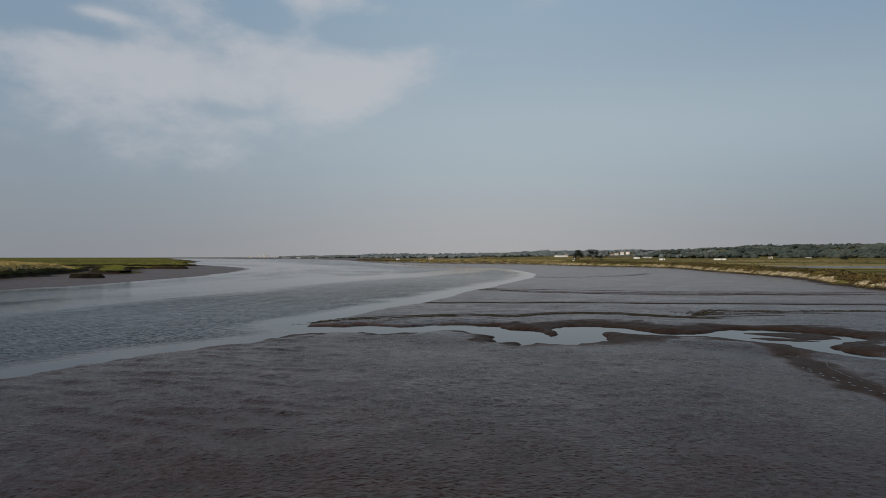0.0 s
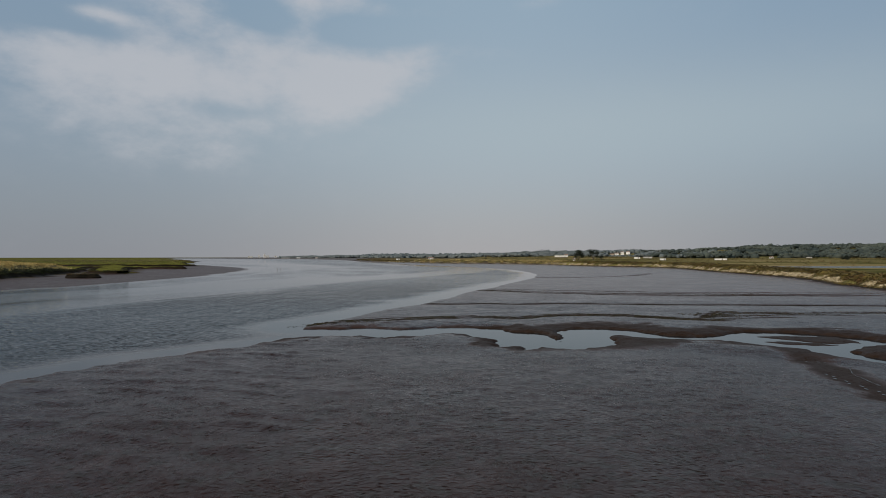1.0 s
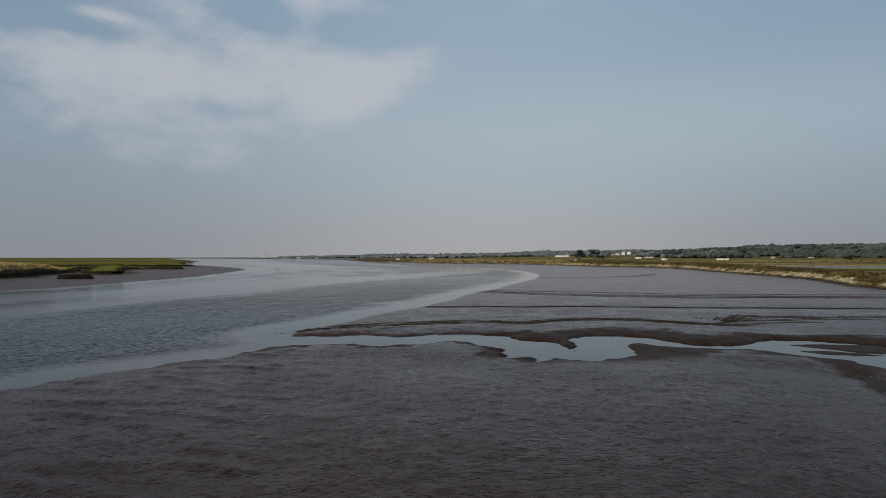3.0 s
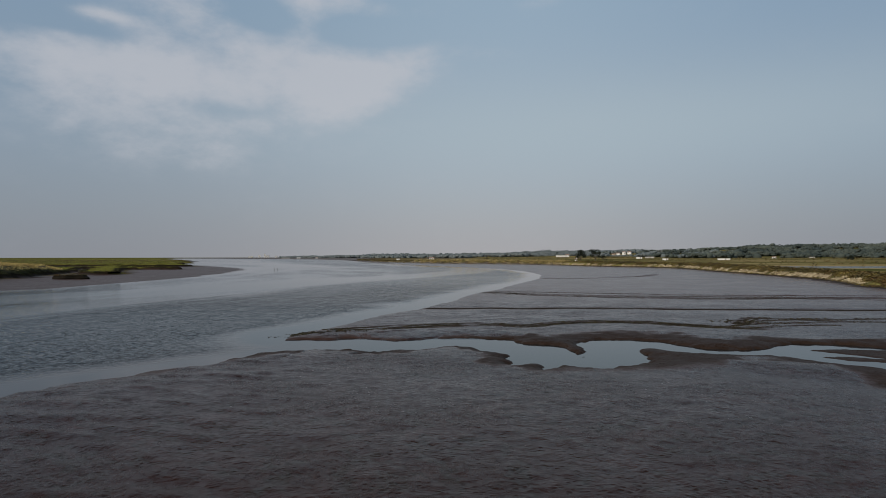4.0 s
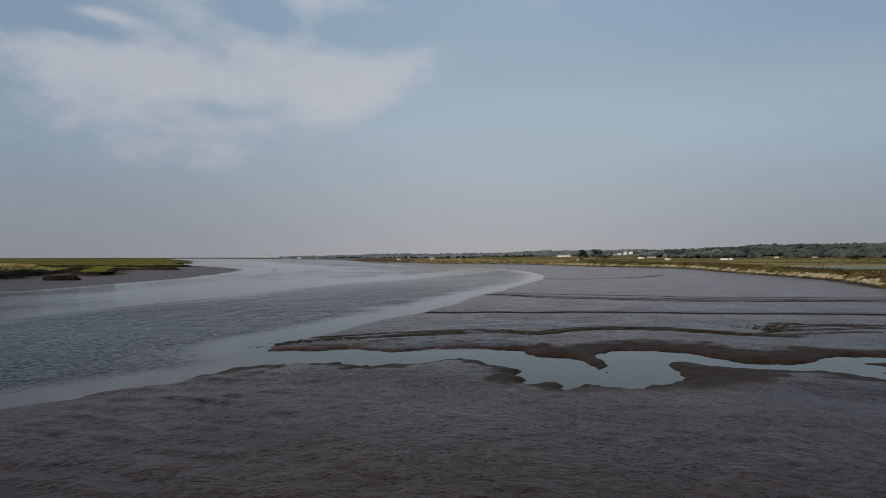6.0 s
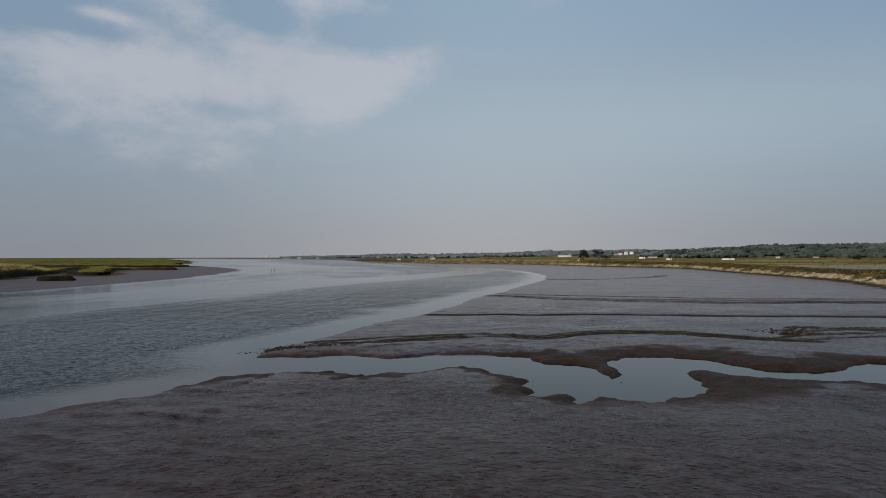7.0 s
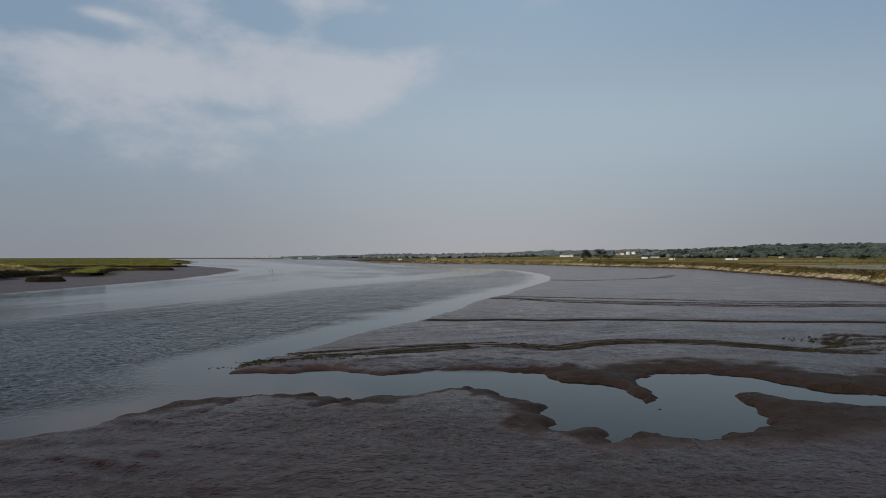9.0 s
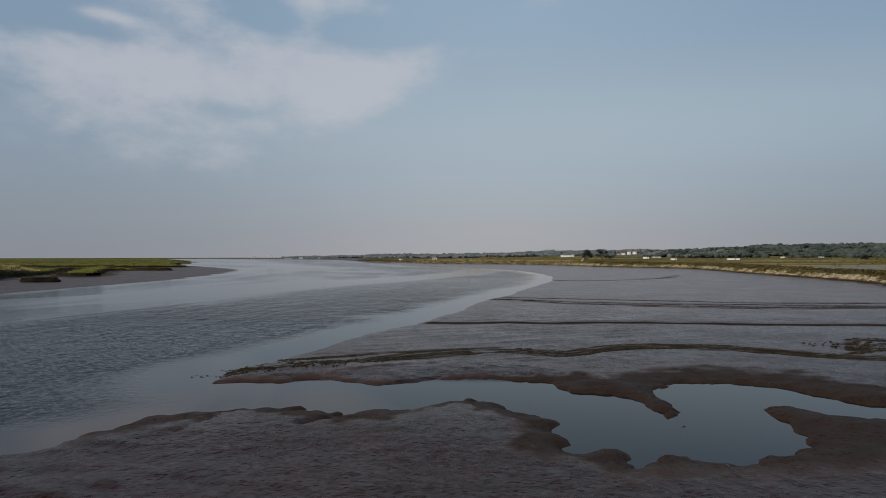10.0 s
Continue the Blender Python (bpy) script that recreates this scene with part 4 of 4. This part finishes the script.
for line, n, w, lo, hi in ((WEED_LINE, 12000, 0.46, 0.025, 0.058), (WEED_LINE_BACK, 900, 0.18, 0.025, 0.06), (WEED_LINE_FRONT, 1100, 0.2, 0.02, 0.05), (WEED_NET[0], 900, 0.3, 0.025, 0.06), (WEED_NET[1], 900, 0.3, 0.025, 0.06), (WEED_NET[2], 600, 0.3, 0.02, 0.05), (WEED_LOOP, 1800, 0.5, 0.03, 0.09), (UPPER_WEED, 4200, 0.8, 0.02, 0.05), (UPPER_WEED_MID, 1000, 0.7, 0.02, 0.045), (UPPER_WEED_BACK, 1200, 0.7, 0.02, 0.05)):
    mid_line = curve(line, 3)
    for shift, share in ((0.0, 0.36), (1.3 * w, 0.34), (-1.5 * w, 0.3)):
        xy = along(rng, mid_line, int(n * share), shift - 0.3 * w, shift + 0.3 * w)
        xy[:, 1] += w * 1.6 * (fbm(xy[:, 0], xy[:, 1] * 0 + shift, 2.5, 93, 3) - 0.5)
        keep = fbm(xy[:, 0] * 0.7, xy[:, 1], 1.4, 91, 3) > (0.30 if w > 0.6 else 0.38)
        p, s = placed(xy[keep])
        p = p[p[:, 2] > -0.05]
        r = rng.uniform(lo, hi, len(p)) * 1.25
        pieces.append(leaves(rng, p, r, r * 0.15, 5, 1.1, 1.8))
# thick tufts at the point of the spit and where the ridges meet
for cx, cy, n, w in ((-10.6, 54.1, 620, 0.9), (-8.4, 55.3, 620, 1.1), (-6.0, 56.6, 420, 1.2), (-11.9, 53.2, 90, 0.7), (-12.9, 53.4, 60, 0.6), (26.2, 62.8, 90, 1.5), (28.2, 61.2, 70, 1.6), (8.0, 106.5, 300, 2.4), (12.5, 102.5, 420, 3.2), (44, 94.5, 380, 3.4)):
    xy = np.stack([cx + rng.normal(size=n) * w, cy + rng.normal(size=n) * w * 0.45], 1)
    keep = fbm(xy[:, 0], xy[:, 1] * 1.6, 0.8, 94, 3) > 0.47
    p, s = placed(xy[keep])
    p[:, 2] = np.maximum(p[:, 2], -0.03)
    r = rng.uniform(0.03, 0.11, len(p)) * (0.75 if cy > 90 else 1.0)
    pieces.append(leaves(rng, p, r, r * 0.35, 8, 0.85, 1.2))
stuff("seaweed", pieces, WEED, "dark brown bladder weed along ridges of the mud", "seaweed")


# ---------------------------------------------------------------- woods, trees
def woods():
    n = 3600
    u = rng.uniform(-0.27, 1.0, n)
    t = rng.uniform(0, 1, n) ** 1.25 * 430
    front = 1180 + 1500 * np.exp(-np.maximum(u + 0.28, 0) / 0.33)
    t = t - 110 * step(fbm(u * 900, u * 0, 60, 104, 3), 0.5, 0.7)
    y = (front + t) / np.sqrt(1 + np.clip(u, -0.3, 1.2) ** 2 * 0.4)
    x = u * y
    hamlet = np.abs(u - 0.292) < 0.026
    low = hamlet & (t < 205)
    keep = (fbm(x, y, 110, 101, 3) > 0.34) & ~(hamlet & (t > 110) & (t < 205))
    p, s = placed(np.stack([x, y], 1)[keep])
    size = np.where(low[keep], 0.4, 1.0)
    ok = s["d"] > 20
    p, size = p[ok], size[ok]
    m = len(p)
    stand = 0.55 + 0.95 * fbm(p[:, 0], p[:, 1], 90, 102, 2)
    r = rng.uniform(6.0, 15.0, m) * size * stand
    tall = rng.uniform(7.0, 12.5, m) * (1 - 0.2 * step(-p[:, 0] / p[:, 1], 0.0, 0.25)) * size * stand
    # every crown is a broad dome of overlapping leafy clumps, with loose leaves round it
    k = 7
    a, q = rng.uniform(0, 2 * np.pi, (m, k)), np.sqrt(rng.uniform(0, 1, (m, k))) * 0.8
    rise = 0.86 - 0.42 * q ** 2 + rng.normal(size=(m, k)) * 0.03
    c = p[:, None, :] + np.stack([np.cos(a) * q * r[:, None], np.sin(a) * q * r[:, None], rise * tall[:, None]], 2)
    rad = r[:, None] * rng.uniform(0.26, 0.42, (m, k))
    c[..., 2] -= rad * 0.7
    c[:, 0, 2] = p[:, 2] + tall * 0.25
    rad[:, 0] = r * 0.6
    top = p.copy()
    top[:, 2] += tall * 0.42
    # the farther stands take the foliage that has haze in its colour
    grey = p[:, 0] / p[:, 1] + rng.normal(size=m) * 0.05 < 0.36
    for name, pick, mat, label in (("woods", ~grey, WOOD_LEAF, "dense dark green pine woods on low hills"), ("far_woods", grey, HAZED_LEAF, "pine woods far along the shore, greyed by haze in their colour")):
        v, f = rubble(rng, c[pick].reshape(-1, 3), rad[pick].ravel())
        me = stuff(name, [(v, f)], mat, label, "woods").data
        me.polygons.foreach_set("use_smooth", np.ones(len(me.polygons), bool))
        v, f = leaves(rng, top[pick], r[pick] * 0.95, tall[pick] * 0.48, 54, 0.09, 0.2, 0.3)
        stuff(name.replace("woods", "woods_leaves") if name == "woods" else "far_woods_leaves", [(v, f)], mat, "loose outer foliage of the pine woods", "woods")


woods()


def taper(bm, a, b, ra, rb, sides=8):
    a, b = Vector(a), Vector(b)
    q = (b - a).to_track_quat("Z", "Y")
    ends = []
    for c, r in ((a, ra), (b, rb)):
        ends.append([bm.verts.new(c + q @ Vector((r * math.cos(2 * math.pi * i / sides), r * math.sin(2 * math.pi * i / sides), 0))) for i in range(sides)])
    for i in range(sides):
        bm.faces.new((ends[0][i], ends[0][(i + 1) % sides], ends[1][(i + 1) % sides], ends[1][i]))
    bm.faces.new(ends[1])


def tree(x, y, height, spread, seed, label, thin=0.0):
    g = np.random.default_rng(seed)
    z = float(placed(np.array([[x, y]]))[0][0, 2])
    ob = thing("tree", pose(x, y, z - 0.1), label, "tree", "lone trees by the dyke")
    bm = bmesh.new()
    fork = height * 0.15
    taper(bm, (0, 0, 0), (0.1, 0, fork), height * 0.035, height * 0.022)
    tips = []
    for i in range(9):
        a = 2 * math.pi * i / 9 + g.uniform(-0.3, 0.3)
        rr = spread * g.uniform(0.35, 0.8)
        tip = (rr * math.cos(a), rr * math.sin(a), height * g.uniform(0.26, 0.84))
        mid = (rr * 0.45 * math.cos(a), rr * 0.45 * math.sin(a), (fork + tip[2]) / 2 + 0.2)
        taper(bm, (0.1, 0, fork - 0.15), mid, height * 0.014, height * 0.009, 6)
        taper(bm, mid, tip, height * 0.009, height * 0.003, 6)
        tips.append(tip)
    part("trunk", bm, BARK, ob)
    c = np.array(tips + [(0.2, 0, height * 0.86), (-spread * 0.25, 0.2, height * 0.78), (spread * 0.2, -0.3, height * 0.72)])
    c = np.repeat(c, 3, axis=0) + g.normal(size=(len(c) * 3, 3)) * spread * 0.16
    rr = g.uniform(0.20, 0.38, len(c)) * spread
    v, f = leaves(g, c, rr, rr * 0.75, int(70 * (1 - thin)), 0.22)
    v2, f2 = leaves(g, c - np.array([0, 0, 0.2]), rr * 0.9, -rr * 0.4, int(30 * (1 - thin)), 0.22)
    crown = new("crown", joined("crown", np.concatenate([v, v2]), np.concatenate([f, f2 + len(v)]), TREE_LEAF))
    crown.parent = ob


tree(146, 665, 10.5, 7.0, 11, "dark round-crowned pine standing alone behind the dyke")
tree(163, 670, 12.6, 7.0, 12, "thin-leaved tree with an open crown behind the dyke", 0.1)
tree(172, 668, 5.5, 3.2, 13, "small thin bush-like tree behind the dyke", 0.4)
tree(420, 640, 5.0, 4.0, 14, "low dark bushy tree in the fields")


# ---------------------------------------------------------------- houses and posts
def box(bm, x0, x1, y0, y1, z0, z1):
    v = [bm.verts.new((x, y, z)) for z in (z0, z1) for x, y in ((x0, y0), (x1, y0), (x1, y1), (x0, y1))]
    for q in ((0, 3, 2, 1), (4, 5, 6, 7), (0, 1, 5, 4), (1, 2, 6, 5), (2, 3, 7, 6), (3, 0, 4, 7)):
        bm.faces.new([v[i] for i in q])


def house(x, y, w, d, h, turn, wall, label, storeys=1, flat=False, lift=0.0, blind=False):
    z = float(placed(np.array([[x, y]]))[0][0, 2]) + lift
    ob = thing("house", pose(x, y, z - 0.3, 0, 0, turn), label, "house", "white houses on the far side")
    bm = bmesh.new()
    box(bm, -w / 2, w / 2, -d / 2, d / 2, -lift, h)
    part("wall", bm, wall, ob)
    bm = bmesh.new()
    if flat:
        box(bm, -w / 2 - 0.2, w / 2 + 0.2, -d / 2 - 0.2, d / 2 + 0.2, h, h + 0.3)
        part("roof", bm, CONCRETE, ob)
    else:
        e, k = 0.4, d * 0.24
        a = [bm.verts.new((sx * (w / 2 + e), sy * (d / 2 + e), h)) for sx, sy in ((-1, -1), (1, -1), (1, 1), (-1, 1))]
        b = [bm.verts.new((sx * (w / 2 + e), 0, h + k)) for sx in (-1, 1)]
        for f in ((a[0], a[1], b[1], b[0]), (a[2], a[3], b[0], b[1]), (a[1], a[2], b[1]), (a[3], a[0], b[0]), (a[3], a[2], a[1], a[0])):
            bm.faces.new(f)
        part("roof", bm, TILE, ob, "red clay tile roof")
        bm = bmesh.new()
        box(bm, w * 0.2, w * 0.2 + 0.6, -0.3, 0.3, h + k * 0.6, h + k + 0.7)
        part("chimney", bm, wall, ob)
    n = max(2, int(w / 3.2))
    for level in range(storeys):
        for i in range(n):
            cx = -w / 2 + (i + 0.5) * w / n
            if blind and i != n // 2:
                continue
            bm = bmesh.new()
            if level == 0 and i == n // 2:
                box(bm, cx - 0.5, cx + 0.5, -d / 2 - 0.05, -d / 2 + 0.05, 0.3, 2.4)
                part("door", bm, POST_WOOD, ob, "brown wooden door")
            else:
                z0 = 1.2 + level * 2.8
                box(bm, cx - 0.5, cx + 0.5, -d / 2 - 0.04, -d / 2 + 0.05, z0, z0 + 1.1)
                part("window", bm, DARK_GLASS, ob)


house(140.5, 662, 2.4, 3.2, 2.1, -12, WHITEWASH, "small whitewashed cottage beside a dark tree")
house(213, 1130, 17, 6, 1.7, -8, WHITEWASH, "long low white farmhouse with a flat roof", flat=True, lift=1.6, blind=True)
house(226, 1134, 6, 5, 2.4, -8, WHITEWASH, "white outbuilding with a tiled roof beside a farmhouse", lift=1.8)
house(436, 1545, 10, 7, 3.4, -15, WHITEWASH, "white cottage below the woods", 1, lift=1.2)
house(455, 1560, 8, 7, 4.6, -20, WHITEWASH, "white two-storey villa below the woods", 2, lift=2.2)
house(418, 1520, 8, 7, 3.2, -10, OCHRE, "ochre cottage with a tiled roof below the woods", 1, lift=0.6)
house(474, 1575, 9, 7, 3.6, -25, WHITEWASH, "white house with a tiled roof below the woods", 1, lift=3.0)
house(257, 720, 6, 5, 2.3, -15, WHITEWASH, "low white shed with a flat roof in the fields", 1, True, blind=True)
house(332, 735, 13, 7, 2.1, -18, WHITEWASH, "long white flat-roofed barn in the fields", 1, True, blind=True)
house(287, 910, 8, 5, 2.6, -15, WHITEWASH, "small white flat-roofed store in the fields", 1, True, blind=True)
house(336, 1010, 14, 6, 2.4, -18, CONCRETE, "low grey farm shed with a flat roof in the fields", 1, True, blind=True)
house(556, 1040, 6, 5, 2.4, -20, WHITEWASH, "small white field house with a tiled roof")
house(668, 1120, 9, 6, 2.3, -25, CONCRETE, "small grey farm shed below the woods", 1, True, blind=True)
house(-22, 1010, 8, 6, 2.6, 0, WHITEWASH, "white boathouse with a tiled roof on the far bank")
house(-494, 1900, 24, 9, 2.6, 10, CONCRETE, "long pale warehouse far down the estuary", 1, True, blind=True)
house(-442, 1850, 11, 8, 3.6, 10, WHITEWASH, "white waterside house far down the estuary", 1, True)
house(-377, 1800, 6, 6, 3.0, 10, WHITEWASH, "white cottage with a tiled roof far down the estuary")
house(-69, 910, 5, 4, 2.2, 5, WHITEWASH, "small white hut with a flat roof on the low bank", 1, True, blind=True)


def tower(x, y, w, h, storeys):
    z = float(placed(np.array([[x, y]]))[0][0, 2])
    ob = thing("apartment_building", pose(x, y, z - 0.5, 0, 0, 12), "pale apartment block far off on the horizon", "building", "blocks of the far town")
    bm = bmesh.new()
    box(bm, -w / 2, w / 2, -7, 7, 0, h)
    part("wall", bm, WHITEWASH, ob)
    bm = bmesh.new()
    box(bm, -w / 2 - 0.3, w / 2 + 0.3, -7.3, 7.3, h, h + 0.8)
    part("roof", bm, CONCRETE, ob)
    for j in range(storeys):
        bm = bmesh.new()
        box(bm, -w / 2 + 1, w / 2 - 1, -7.05, -6.9, 1.4 + j * 3.1, 2.1 + j * 3.1)
        part("window", bm, DARK_GLASS, ob)


for q in ((-1290, 4250, 16, 18, 5), (-1255, 4260, 14, 26, 8), (-1230, 4240, 22, 16, 5), (-1180, 4270, 18, 12, 3), (-1360, 4280, 30, 10, 3)):
    tower(*q)


def post(x, y, top):
    bm = bmesh.new()
    taper(bm, (0, 0, -0.6), (0.03, 0, top), 0.10, 0.085, 8)
    me = bpy.data.meshes.new("mooring_post")
    bm.to_mesh(me)
    bm.free()
    me.materials.append(POST_WOOD)
    ob = tagged(new("mooring_post", me), "thin weathered wooden mooring post standing in the river", "post", "mooring posts")
    ob.matrix_world = pose(x, y, 0)


post(-75.6, 283, 0.85)
post(-77.2, 284, 0.6)


# ---------------------------------------------------------------- puddles and trickles on the mud
def trickle(points, width, seed):
    """A shallow thread of water lying in the mud."""
    line = curve(points, 10)
    g = np.random.default_rng(seed)
    xy = np.array(line) + np.cumsum(g.normal(size=(len(line), 2)) * min(0.03, width), axis=0)
    d = np.gradient(xy, axis=0)
    d /= np.linalg.norm(d, axis=1, keepdims=True)
    side = np.stack([-d[:, 1], d[:, 0]], 1)
    w = width * g.uniform(0.0, 1.3, len(xy))[:, None] ** 1.5
    w[0] = w[-1] = 0.01
    bm = bmesh.new()
    z = placed(xy)[0][:, 2] + 0.012
    a = [bm.verts.new((*q, h)) for q, h in zip(xy + side * w, z)]
    b = [bm.verts.new((*q, h)) for q, h in zip(xy - side * w, z)]
    for i in range(len(a) - 1):
        bm.faces.new((a[i + 1], a[i], b[i], b[i + 1]))
    me = bpy.data.meshes.new("trickle")
    bm.to_mesh(me)
    bm.free()
    me.materials.append(WATER)
    return tagged(new("trickle", me), "thin thread of water draining over the mud", "water", "trickles on the mud", "structure")


trickle([(20.9, 33.6), (20.2, 32.2), (19.8, 30.6), (19.5, 28.9), (19.7, 27.4)], 0.024, 1)
trickle([(-8.4, 45.4), (-8.55, 44.7), (-8.8, 43.8), (-9.15, 42.7)], 0.05, 2)
trickle([(7.45, 39.5), (7.55, 39.0), (7.45, 38.5), (7.6, 38.0)], 0.028, 4)


def footprint(x, y, turn, seed):
    g = random.Random(seed)
    bm = bmesh.new()
    ring = []
    for i in range(14):
        a = 2 * math.pi * i / 14
        r = 1 + g.uniform(-0.18, 0.18)
        ring.append(bm.verts.new((0.06 * r * math.cos(a), 0.12 * r * math.sin(a), 0)))
    bm.faces.new(ring)
    me = bpy.data.meshes.new("footprint_puddle")
    bm.to_mesh(me)
    bm.free()
    me.materials.append(WATER)
    ob = tagged(new("footprint_puddle", me), "water-filled footprint in soft drained mud", "puddle", "line of footprints")
    ob.matrix_world = pose(x, y, float(placed(np.array([[x, y]]))[0][0, 2]) + 0.02, 0, 0, turn)


for i in range(13):
    yy = 32.2 - 0.56 * i
    footprint(18.55 + 0.35 * math.exp(-i / 1.5) + (0.1 if i % 2 else -0.1), yy, 4 + 8 * math.sin(i * 1.7), i)


def twig(x, y, length, turn, z=-0.012):
    bm = bmesh.new()
    taper(bm, (-length / 2, 0, 0.015), (0, 0.03, 0.03), 0.022, 0.02, 6)
    taper(bm, (0, 0.03, 0.03), (length / 2, -0.02, 0.01), 0.02, 0.008, 6)
    taper(bm, (0, 0.03, 0.03), (length * 0.22, 0.09, 0.06), 0.012, 0.004, 6)
    me = bpy.data.meshes.new("driftwood_stick")
    bm.to_mesh(me)
    bm.free()
    me.materials.append(PEAT)
    tagged(new("driftwood_stick", me), "small dark stick lying in the shallow creek pool", "driftwood").matrix_world = pose(x, y, z, 0, 0, turn)


twig(8.0, 43.9, 0.24, 10, -0.03)
